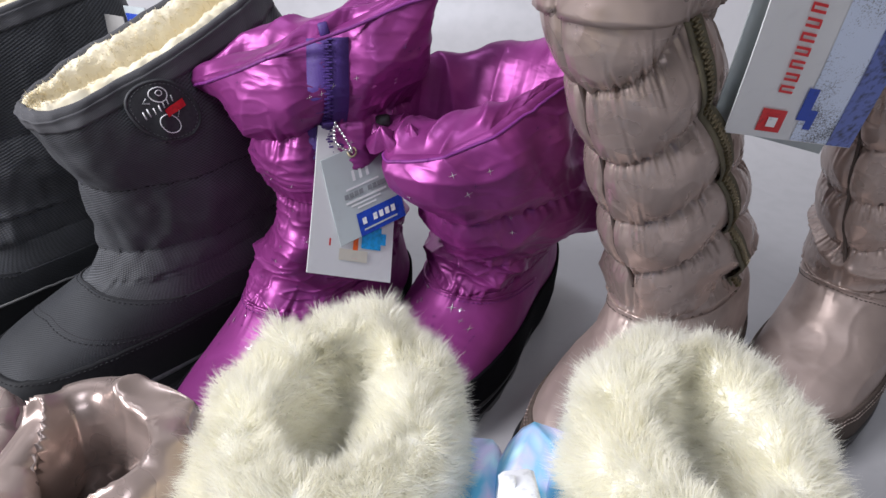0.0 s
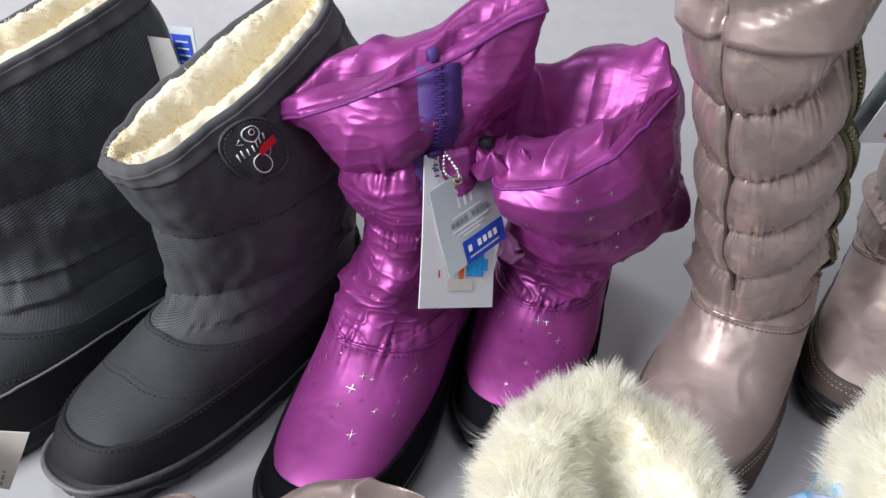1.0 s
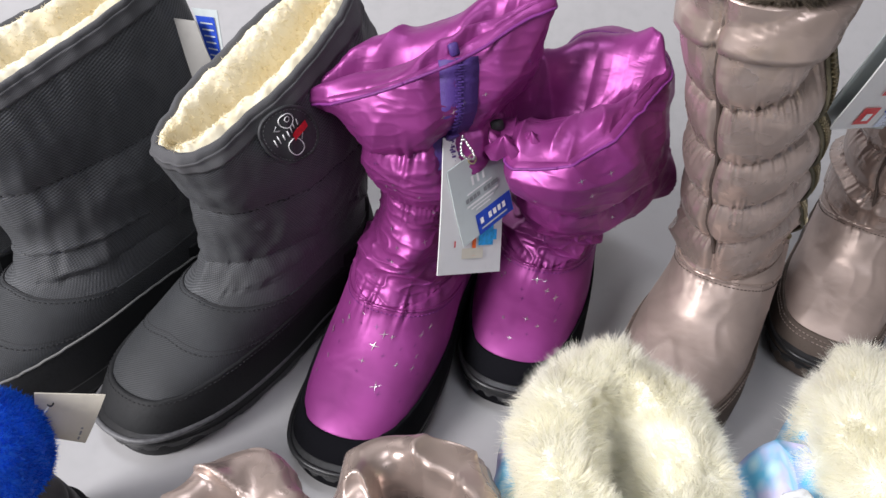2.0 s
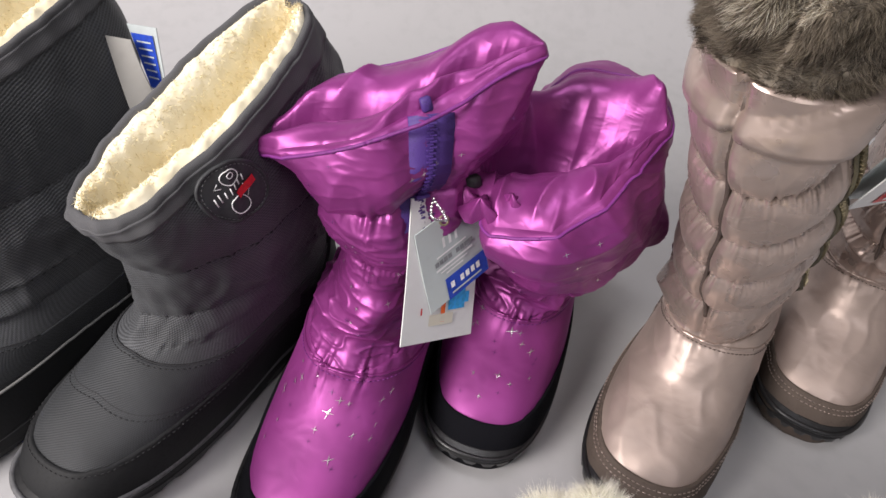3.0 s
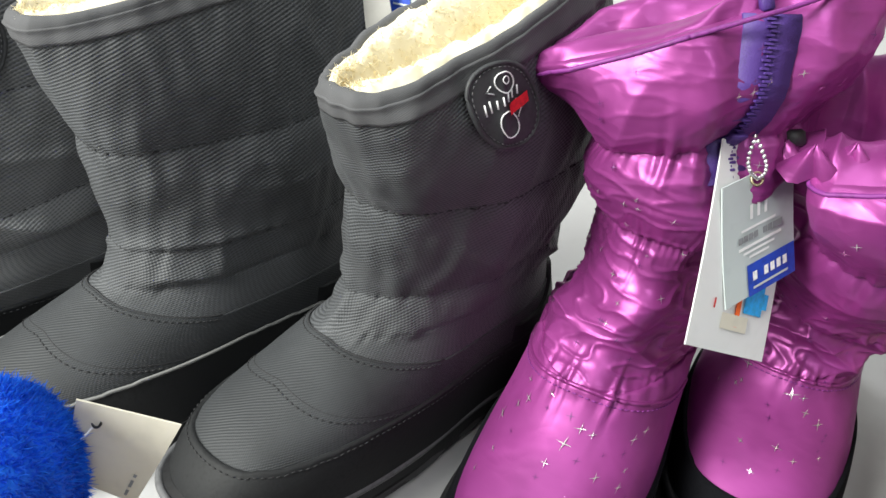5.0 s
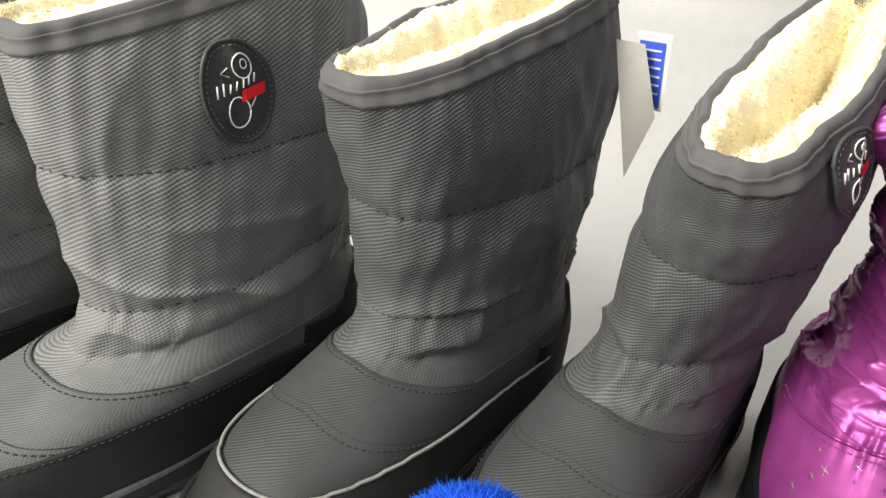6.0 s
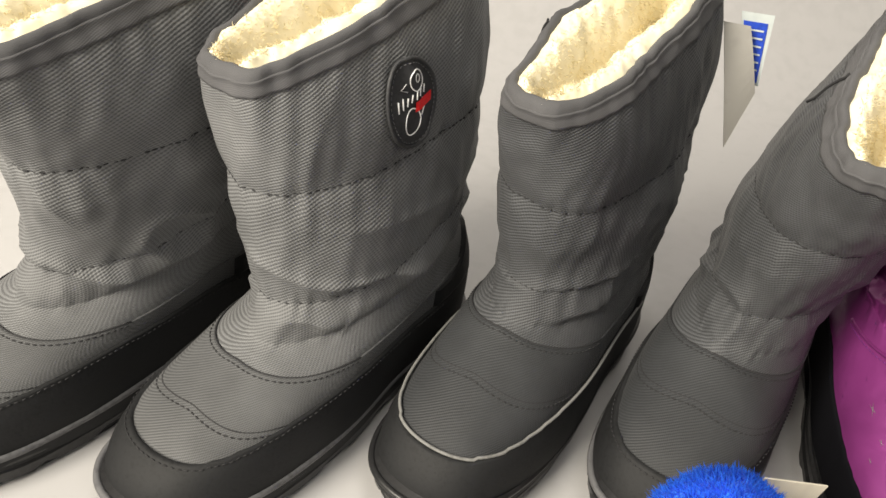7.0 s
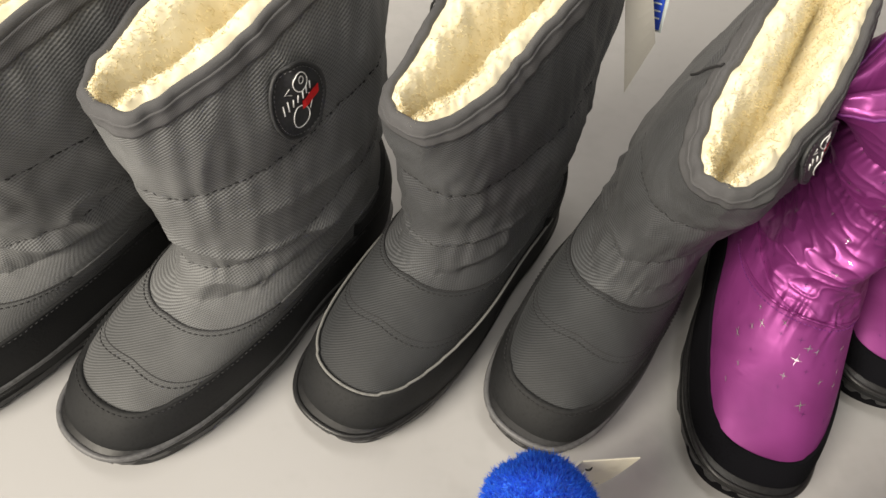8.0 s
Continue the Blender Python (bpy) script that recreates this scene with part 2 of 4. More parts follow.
def tube(points, radius, sides=6, closed=False):
    p = np.asarray(points, float)
    n = len(p)
    t = np.roll(p, -1, 0) - np.roll(p, 1, 0) if closed else np.gradient(p, axis=0)
    t /= np.linalg.norm(t, axis=1, keepdims=True) + 1e-12
    ref = np.array([0.31, 0.17, 0.93])
    a = np.cross(t, ref)
    a /= np.linalg.norm(a, axis=1, keepdims=True) + 1e-12
    b = np.cross(t, a)
    ang = np.arange(sides) * 2 * np.pi / sides
    r = np.broadcast_to(np.asarray(radius, float), (n,))[:, None, None]
    v = p[:, None] + r * (np.cos(ang)[None, :, None] * a[:, None] + np.sin(ang)[None, :, None] * b[:, None])
    faces = []
    for i in range(n if closed else n - 1):
        k = (i + 1) % n
        for j in range(sides):
            m = (j + 1) % sides
            faces.append((i * sides + j, i * sides + m, k * sides + m, k * sides + j))
    if not closed:
        faces += [tuple(range(sides))[::-1], tuple((n - 1) * sides + j for j in range(sides))]
    return v.reshape(-1, 3), faces


def stitches(points, length, gap, radius):
    """Short threads along a line."""
    p = np.asarray(points, float)
    d = np.r_[0, np.cumsum(np.linalg.norm(np.diff(p, axis=0), axis=1))]
    out, at = [], 0.0
    while at + length < d[-1]:
        q = np.linspace(at, at + length, 4)
        run = np.stack([np.interp(q, d, p[:, k]) for k in range(3)], 1)
        out.append(tube(run, [radius * 0.5, radius, radius, radius * 0.5], 5))
        at += length + gap
    return join(out)


def ball(centre, r, n=8, m=6):
    v, f = [], []
    for i in range(m + 1):
        a = np.pi * i / m
        for j in range(n):
            b = 2 * np.pi * j / n
            v.append((centre[0] + r * math.sin(a) * math.cos(b), centre[1] + r * math.sin(a) * math.sin(b), centre[2] + r * math.cos(a)))
    return np.array(v), [g[::-1] for g in grid_faces(m + 1, n, True)]


def slab(centre, sx, sy, sz, turn=None, bevel=0.15):
    """A box with its edges cut off."""
    h = np.array([sx, sy, sz]) / 2
    c = min(h) * bevel
    pts, faces = [], []
    for z, inset in ((-h[2], c), (-h[2] + c, 0), (h[2] - c, 0), (h[2], c)):
        x, y = h[0] - inset, h[1] - inset
        k = c if inset == 0 else c * 0.5
        pts += [(x - k, y, z), (-x + k, y, z), (-x, y - k, z), (-x, -y + k, z), (-x + k, -y, z), (x - k, -y, z), (x, -y + k, z), (x, y - k, z)]
    for i in range(3):
        for j in range(8):
            k = (j + 1) % 8
            faces.append((i * 8 + j, i * 8 + k, i * 8 + 8 + k, i * 8 + 8 + j))
    faces += [tuple(range(8))[::-1], tuple(range(24, 32))]
    p = np.array(pts)
    if turn is not None:
        p = p @ np.asarray(turn.to_3x3()).T
    return p + np.asarray(centre, float), faces


def waves(seed, count, low, high):
    """A soft random field, as a sum of waves in all directions."""
    g = np.random.default_rng(seed)
    k = g.normal(size=(count, 3))
    k *= (g.uniform(low, high, count) / np.linalg.norm(k, axis=1))[:, None]
    ph, am = g.uniform(0, 2 * np.pi, count), g.uniform(0.5, 1.0, count)
    am /= np.sqrt((am ** 2).sum() / 2)

    def field(p):
        q = np.asarray(p, float)
        return np.sin(q @ k.T + ph) @ am

    return field


def smooth(a, b, x):
    t = np.clip((x - a) / (b - a), 0, 1)
    return t * t * (3 - 2 * t)


def fur(points, normals, length, width, droop, spread, seed, steps=2, locks=0, pull=0.6):
    """Thousands of fine tapering hairs; each leans a little its own way, or towards the tip of its lock."""
    g = np.random.default_rng(seed)
    p, n = np.asarray(points, float), np.asarray(normals, float)
    count = len(p)
    d = n + g.normal(size=(count, 3)) * spread
    d /= np.linalg.norm(d, axis=1, keepdims=True)
    ln = length * g.uniform(0.55, 1.15, count)[:, None]
    side = np.cross(d, g.normal(size=(count, 3)))
    side /= np.linalg.norm(side, axis=1, keepdims=True)
    bend = g.normal(size=(count, 3)) * 0.35 + np.array(droop)
    lean = np.zeros_like(p)
    if locks:
        root = g.choice(count, locks, replace=False)
        own = np.concatenate([np.argmin(((b[:, None] - p[root][None]) ** 2).sum(-1), 1) for b in np.array_split(p, 60)])
        tip = p[root] + d[root] * length * g.uniform(0.7, 1.25, (locks, 1))
        lean = (tip[own] - (p + d * ln)) * pull
    rows = []
    for i in range(steps + 1):
        u = i / steps
        c = p + d * ln * u + bend * ln * u * u * 0.5 + lean * u * u
        if i < steps:
            w = width * (1 - 0.6 * u)
            rows += [c - side * w, c + side * w]
        else:
            rows.append(c)
    per = len(rows)
    v = np.stack(rows, 1).reshape(-1, 3)
    base = np.arange(count)[:, None] * per
    faces = []
    for i in range(steps - 1):
        faces += (base + np.array([2 * i, 2 * i + 1, 2 * i + 3, 2 * i + 2])).tolist()
    faces += (base + np.array([per - 3, per - 2, per - 1])).tolist()
    return v, faces


def scatter(grid, count, lo, hi, seed):
    """Random places on a closed grid between two of its rows, with the way out of it."""
    g = np.random.default_rng(seed)
    cols = grid.shape[1]
    d1, d2 = np.gradient(grid, axis=0), np.roll(grid, -1, 1) - np.roll(grid, 1, 1)
    nn = np.cross(d1, d2)
    nn /= np.linalg.norm(nn, axis=-1, keepdims=True) + 1e-9
    size = np.linalg.norm(d1, axis=-1).mean(1)[lo:hi] * np.linalg.norm(d2, axis=-1).mean(1)[lo:hi]
    i = g.choice(np.arange(lo, hi), count, p=size / size.sum())
    j = g.integers(0, cols - 1, count)
    k, m = np.minimum(i + 1, len(grid) - 1), (j + 1) % cols
    u, v = g.random((count, 1)), g.random((count, 1))

    def mix(a):
        return (a[i, j] * (1 - u) + a[k, j] * u) * (1 - v) + (a[i, m] * (1 - u) + a[k, m] * u) * v

    return mix(grid), mix(nn)


class Form:
    """A boot's skin, lofted through rings from the sole to the rim. Each ring: its front's y and z, its back's y and z, half its width,
    its sideways shift, how z and y change with x. s runs from 0 at the sole to 1 at the rim, th from 0 at the toe."""

    def __init__(self, rings, relief=None, lens=0.0, slot=0.0):
        self.lens, self.slot = lens, slot
        self.r = np.array([tuple(q) + (0,) * (8 - len(q)) for q in rings], float)
        self.relief = relief

    def ring(self, s):
        n = len(self.r)
        u = np.clip(np.asarray(s, float), 0, 1.15) * (n - 1)
        i = np.clip(u.astype(int), 0, n - 2)
        f = (u - i)[..., None]
        a, b, c, d = (self.r[np.clip(i + k, 0, n - 1)] for k in (-1, 0, 1, 2))
        return 0.5 * (2 * b + (c - a) * f + (2 * a - 5 * b + 4 * c - d) * f ** 2 + (3 * b - a - 3 * c + d) * f ** 3)

    def bare(self, s, th):
        s, th = np.broadcast_arrays(np.asarray(s, float), np.asarray(th, float))
        q = self.ring(s)
        c, d = np.cos(th), np.sin(th)
        blunt = 0.7 * (1 - smooth(0.2, 0.55, s))
        cy, sx = c * (1 - blunt) + np.sin(np.pi / 2 * c) * blunt, d
        # an opening pressed flat comes to a point at both sides
        cy = cy * (c * c + 0.03) ** (0.5 * self.lens * smooth(0.72, 1.0, s))
        # an opening with straight, parallel sides
        flat = self.slot * smooth(0.70, 1.0, s)
        sx = sx * (1 + flat) / (1 + flat * np.abs(sx))
        x = q[..., 4] * sx
        # the sole is widest at the ball and narrow at the waist
        ball_w = 1 + (1 - smooth(0.15, 0.45, s)) * (0.04 * c - 0.13 * np.exp(-((cy + 0.25) / 0.35) ** 2))
        x = x * ball_w
        y = (q[..., 0] + q[..., 2]) / 2 + (q[..., 0] - q[..., 2]) / 2 * cy + q[..., 7] * x
        z = (q[..., 1] + q[..., 3]) / 2 + (q[..., 1] - q[..., 3]) / 2 * cy + q[..., 6] * x
        return np.stack([x + q[..., 5], y, z], -1)

    def axes(self, s, th):
        e = 2e-3
        p = self.bare(s, th)
        ds = (self.bare(s + e, th) - self.bare(s - e, th)) / (2 * e)
        dt = (self.bare(s, th + e) - self.bare(s, th - e)) / (2 * e)
        n = np.cross(ds, dt)
        n /= np.linalg.norm(n, axis=-1, keepdims=True) + 1e-9
        return p, ds, dt, n

    def at(self, s, th, off=0.0):
        s, th = np.broadcast_arrays(np.asarray(s, float), np.asarray(th, float))
        p, _, _, n = self.axes(s, th)
        h = self.relief(s, th, p) if self.relief else 0.0
        return p + n * (h + np.asarray(off))[..., None]

    def level(self, th, z):
        """The s at which the skin first reaches the height z."""
        th, z = np.broadcast_arrays(np.atleast_1d(np.asarray(th, float)), np.asarray(z, float))
        s = np.linspace(0, 1, 241)
        h = self.bare(s[:, None], th[None])[..., 2]
        return s[np.argmax(h >= z[None], axis=0)]

    def decal(self, s0, th0, uv, off):
        """Places flat shapes, in metres, on the skin round (s0, th0): u along the ring, v upward."""
        _, ds, dt, _ = self.axes(np.array(s0), np.array(th0))
        uv = np.asarray(uv, float)
        return self.at(s0 + uv[:, 1] / np.linalg.norm(ds), th0 + uv[:, 0] / np.linalg.norm(dt), off)


def skin(name, form, mat, parent, s0=0.0, s1=1.0, th0=-math.pi, th1=math.pi, ns=120, nt=150, off=0.0, label="", edge=True):
    """A piece of a boot's skin between two heights (numbers, or rows of s along th)."""
    closed = abs(th1 - th0 - 2 * math.pi) < 1e-6
    th = np.linspace(th0, th1, nt, endpoint=not closed)
    lo, hi = (np.broadcast_to(np.asarray(v(th) if callable(v) else v, float), th.shape) for v in (s0, s1))
    u = np.linspace(0, 1, ns)[:, None]
    s = lo + (hi - lo) * u
    p = form.at(s, th[None] + 0 * s, off)
    if off and edge:
        p = np.concatenate([form.at(lo[None], th[None], -0.0005), p, form.at(hi[None], th[None], -0.0005)])
        s = np.concatenate([lo[None], s, hi[None]])
        if not closed:
            p[:, 0], p[:, -1] = form.at(s[:, 0], th[0] + 0 * s[:, 0], -0.0005), form.at(s[:, -1], th[-1] + 0 * s[:, -1], -0.0005)
    run = np.cumsum(np.linalg.norm(np.diff(p, axis=0, prepend=p[:1]), axis=2).mean(1))
    uv = np.stack(np.broadcast_arrays(th[None] * 0.062, run[:, None] + 0 * s), -1).reshape(-1, 2)
    return part(name, p.reshape(-1, 3), grid_faces(len(p), nt, closed), mat, parent, label, uv)


def rim_roll(name, form, mat, parent, thick, rise, drop, nt=150, label="", relief=None, inner=None, s_top=1.0):
    """The turned-over edge of the opening: over the top and down inside."""
    th = np.linspace(-math.pi, math.pi, nt, endpoint=False)
    out, mid_in = form.at(s_top, th), form.at(s_top, th, -thick)
    rows = []
    for a in np.linspace(0, np.pi, 10):
        rows.append((out + mid_in) / 2 + (out - mid_in) / 2 * math.cos(a) + np.array([0, 0, rise]) * math.sin(a))
    for s in np.linspace(s_top, s_top - drop, 16)[1:]:
        rows.append(form.bare(s, th) - form.axes(np.array(s), th)[3] * (thick + (inner or 0) * (s_top - s)))
    p = np.stack(rows)
    if relief is not None:
        p = p + smooth(0, 6, np.arange(len(p)))[:, None, None] * relief(p)[..., None] * (p.mean(1, keepdims=True) * [1, 1, 0] - p * [1, 1, 0]) * -12
    uv = np.stack(np.broadcast_arrays(th[None] * 0.062, np.arange(len(p))[:, None] * 0.004), -1).reshape(-1, 2)
    return part(name, p.reshape(-1, 3), grid_faces(len(p), nt, True), mat, parent, label, uv)


def soft_rim(name, form, mat, parent, kx, ky, rise, sink, depth, nt=260, label="", relief=None):
    """Padded lips that roll over the rim towards a narrow opening and go down inside it."""
    th = np.linspace(-math.pi, math.pi, nt, endpoint=False)
    out = form.at(1.0, th)
    mid = out.mean(0)
    fore, aft = out[nt // 2], out[0]
    slope = (aft[2] - fore[2]) / (aft[1] - fore[1])
    rows = [out]
    for u in np.linspace(0, 1, 22)[1:]:
        v = 0.5 - 0.5 * math.cos(math.pi * u)
        k = np.array([1 - (1 - kx) * v, 1 - (1 - ky) * v, 1 - 0.3 * v])
        q = mid + (out - mid) * k
        q[:, 2] -= slope * (out[:, 1] - mid[1]) * 0.7 * v
        q[:, 2] += rise * math.sin(math.pi * u) - sink * u ** 2
        rows.append(q)
    for u in np.linspace(0, 1, 8)[1:]:
        q = rows[21] * 1.0
        q[:, :2] = mid[:2] + (q[:, :2] - mid[:2]) * (1 + 0.5 * u)
        q[:, 2] -= depth * u
        rows.append(q)
    p = np.stack(rows)
    if relief is not None:
        w = smooth(0, 5, np.arange(len(p)))[:, None] * relief(p)
        p = p + w[..., None] * np.array([0.25, 0.5, 0.8])
    uv = np.stack(np.broadcast_arrays(th[None] * 0.062, np.arange(len(p))[:, None] * 0.004), -1).reshape(-1, 2)
    return part(name, p.reshape(-1, 3), grid_faces(len(p), nt, True), mat, parent, label, uv)


def mouth(name, form, mat, parent, near, far, profile, inset=0.0, nu=110, nw=46, label="", relief=None, full=0.03):
    """The soft inside of an opening, from one half of its rim (th from near) to the other, with its height given across it."""
    u = np.linspace(0, 1, nu)
    a, b = form.at(1.0, near(u), -inset), form.at(1.0, far(u), -inset)
    gap = np.linalg.norm(a - b, axis=1)
    keep = smooth(0, full, gap)
    w = np.linspace(0, 1, nw)[:, None, None]
    p = a[None] * (1 - w) + b[None] * w
    p[..., 2] += np.asarray(profile(w[..., 0], u[None])) * keep[None]
    if relief is not None:
        edge = smooth(0, 0.1, w[..., 0]) * smooth(0, 0.1, 1 - w[..., 0]) * keep[None]
        p = p + (relief(p) * edge)[..., None] * np.array([0.15, 0.35, 0.9])
    ob = part(name, p.reshape(-1, 3), [g[::-1] for g in grid_faces(nw, nu, False)], mat, parent, label)
    return ob, p


def outsole(form, parent, mat, welt_mat, height=0.022, seed=1):
    """The sole with its tread blocks, and the welt above it."""
    th = np.linspace(0, 2 * math.pi, 120, endpoint=False)
    rim = form.bare(form.level(th, height), th)
    rim[:, 2] = height
    mid = rim.mean(0)
    rows = []
    for z, k in ((0.0, 0.985), (0.003, 1.03), (0.010, 1.04), (0.0125, 1.015), (0.015, 1.04), (height, 1.045), (height + 0.003, 1.01), (height + 0.003, 0.9)):
        q = mid + (rim - mid) * k
        q[:, 2] = z + 0.012 * smooth(0.78, 1.0, (q[:, 1] - rim[:, 1].min()) / np.ptp(rim[:, 1])) * (1 - z / 0.05)
        notch = (np.sin(th * 26) > 0.35) & (z < 0.008)
        q[notch, 2] += 0.0035
        rows.append(q)
    p = np.stack(rows)
    faces = grid_faces(len(rows), 120, True) + [tuple(range(120))]
    part("outsole", p.reshape(-1, 3), faces, mat, parent, smooth=False)
    line = mid + (rim - mid) * 1.05
    line[:, 2] = height + 0.001 + 0.005 * smooth(0.78, 1.0, (line[:, 1] - rim[:, 1].min()) / np.ptp(rim[:, 1]))
    part("welt", *tube(line, 0.0022, 6, True), welt_mat, parent)


def thing(name, x, y, turn, label, category, group="", z=0.0):
    ob = new(name)
    ob.empty_display_size = 0.05
    ob.matrix_world = pose(x, y, z, 0, 0, turn)
    return tagged(ob, label, category, group)


def line_on(form, s, th, off=0.0):
    return form.at(np.asarray(s, float), np.asarray(th, float), off)


def card(corners, thick=0.0006, bend=0.0, n=8):
    """A thin sheet between four corners (top left, top right, bottom right, bottom left), a little bowed."""
    a, b, c, d = (np.array(q, float) for q in corners)
    nrm = np.cross(d - a, b - a)
    nrm /= np.linalg.norm(nrm)
    u, v = np.meshgrid(np.linspace(0, 1, n), np.linspace(0, 1, n))
    u, v = u[..., None], v[..., None]
    p = (a * (1 - u) + b * u) * (1 - v) + (d * (1 - u) + c * u) * v + nrm * bend * np.sin(np.pi * v) * 1.0
    front, back = p + nrm * thick / 2, p - nrm * thick / 2
    f = grid_faces(n, n, False)
    faces = f + [tuple(i + n * n for i in g[::-1]) for g in f]
    ring = [i for i in range(n)] + [n - 1 + n * i for i in range(1, n)] + [n * n - 2 - i for i in range(n - 1)] + [n * (n - 2 - i) for i in range(n - 2)]
    for i in range(len(ring)):
        k = ring[(i + 1) % len(ring)]
        faces.append((ring[i], k, k + n * n, ring[i] + n * n))
    return np.concatenate([front.reshape(-1, 3), back.reshape(-1, 3)]), faces


def on_card(corners, u0, v0, u1, v1, lift=0.0008, bend=0.0):
    """A printed field on a card, from its corners and the field's share of its width and height."""
    a, b, c, d = (np.array(q, float) for q in corners)
    nrm = np.cross(d - a, b - a)
    nrm /= np.linalg.norm(nrm)

    def spot(u, v):
        return (a * (1 - u) + b * u) * (1 - v) + (d * (1 - u) + c * u) * v + nrm * (lift + bend * math.sin(math.pi * v))

    q = [spot(u, v) for v in (v0, (v0 + v1) / 2, v1) for u in (u0, u1)]
    f = [(0, 1, 3, 2), (2, 3, 5, 4)]
    return np.array(q), f


# ---- the place: a white table against a white panel, in a plain room ----
def box_structure(name, centre, sx, sy, sz, mat, label, category):
    ob = part(name, *slab(centre, sx, sy, sz, None, 0.05), mat, smooth=False)
    return tagged(ob, label, category, kind="structure")


def table_with_panel():
    """One white sheet: the table's top, which sweeps up into the panel behind it."""
    prof = [(-0.75, -0.03), (-0.755, -0.015), (-0.75, 0.0), (-0.4, 0.0), (0.2, 0.0), (0.9, 0.0)]
    for a in np.linspace(0, math.pi / 2, 12):
        prof.append((0.95 + 0.35 * math.sin(a), 0.35 - 0.35 * math.cos(a)))
    prof += [(1.30, 1.2), (1.30, 1.5), (1.34, 1.5), (1.34, -0.03)]
    xs = np.linspace(-2.2, 2.2, 12)
    v = [(x, y, z) for x in xs for y, z in prof]
    n = len(prof)
    faces = [tuple(reversed((i * n + j, i * n + j + 1, (i + 1) * n + j + 1, (i + 1) * n + j))) for i in range(11) for j in range(n - 1)]
    faces += [(i * n + n - 1, i * n, (i + 1) * n, (i + 1) * n + n - 1)[::-1] for i in range(11)]
    ob = part("table_top", v, faces, WHITE_TOP)
    mod = ob.modifiers.new("edges", "EDGE_SPLIT")
    mod.split_angle = radians(40)
    return tagged(ob, "glossy white laminate table top curving up into a white back panel", "table", kind="structure")


table_with_panel()
box_structure("floor", (0, 0, -0.80), 7, 7, 0.06, FLOOR_GREY, "plain grey floor of the hall under the table", "floor")
box_structure("ceiling", (0, 0, 2.75), 7, 7, 0.06, WALL_PAINT, "plain pale ceiling of the hall", "ceiling")
for wall_name, cx, cy, wx, wy in (("wall_north", 0, 3.4, 7, 0.1), ("wall_south", 0, -3.4, 7, 0.1), ("wall_east", 3.4, 0, 0.1, 6.7), ("wall_west", -3.4, 0, 0.1, 6.7)):
    box_structure(wall_name, (cx, cy, 0.975), wx, wy, 3.48, WALL_PAINT, "plain pale painted wall of the hall", "wall")
for lx, ly in ((-2.1, -0.65), (2.1, -0.65), (-2.1, 1.2), (2.1, 1.2)):
    box_structure("table_leg", (lx, ly, -0.40), 0.06, 0.06, 0.74, WHITE_PLASTIC, "square white metal table leg on the floor", "table leg")


# ---- relief of the skins ----
def puffs(s, th, lines, amps, pucker, sigma, folds, seed, dip=None, pinch=0.65):
    """Padding that swells between quilting lines, with small gathers along each line."""
    h = np.zeros_like(s)
    q = s - (dip(th) if dip else 0)
    for a, b, k in zip(lines[:-1], lines[1:], amps):
        t = np.clip((q - a) / (b - a), 0, 1)
        h += k * np.sin(np.pi * t) ** pinch * ((q >= a) & (q <= b))
    g = np.random.default_rng(seed)
    for a in lines[:-1]:
        ph = sum(g.uniform(0.5, 1) * np.sin(th * f + g.uniform(0, 6.28)) for f in (1, 2, 3, 5, 7))
        w = 0.55 * np.sin(th * folds + 1.6 * ph) + 0.45 * np.sin(th * folds * 1.63 - 2.3 * ph) + 0.35 * np.sin(th * folds * 0.41 + 2.0 * ph)
        w = w * (0.6 + 0.4 * np.sin(th * 9 + ph * 2))
        reach = sigma * (0.55 + 0.9 * (0.5 + 0.5 * np.sin(th * folds * 0.37 + ph)) ** 2)
        h += pucker * w * np.exp(-np.abs(q - a) / reach)
    return h


def ridges(field, p, sharp=2.0):
    return (1 - np.abs(np.tanh(field(p) * 0.9))) ** sharp


TURN = math.radians


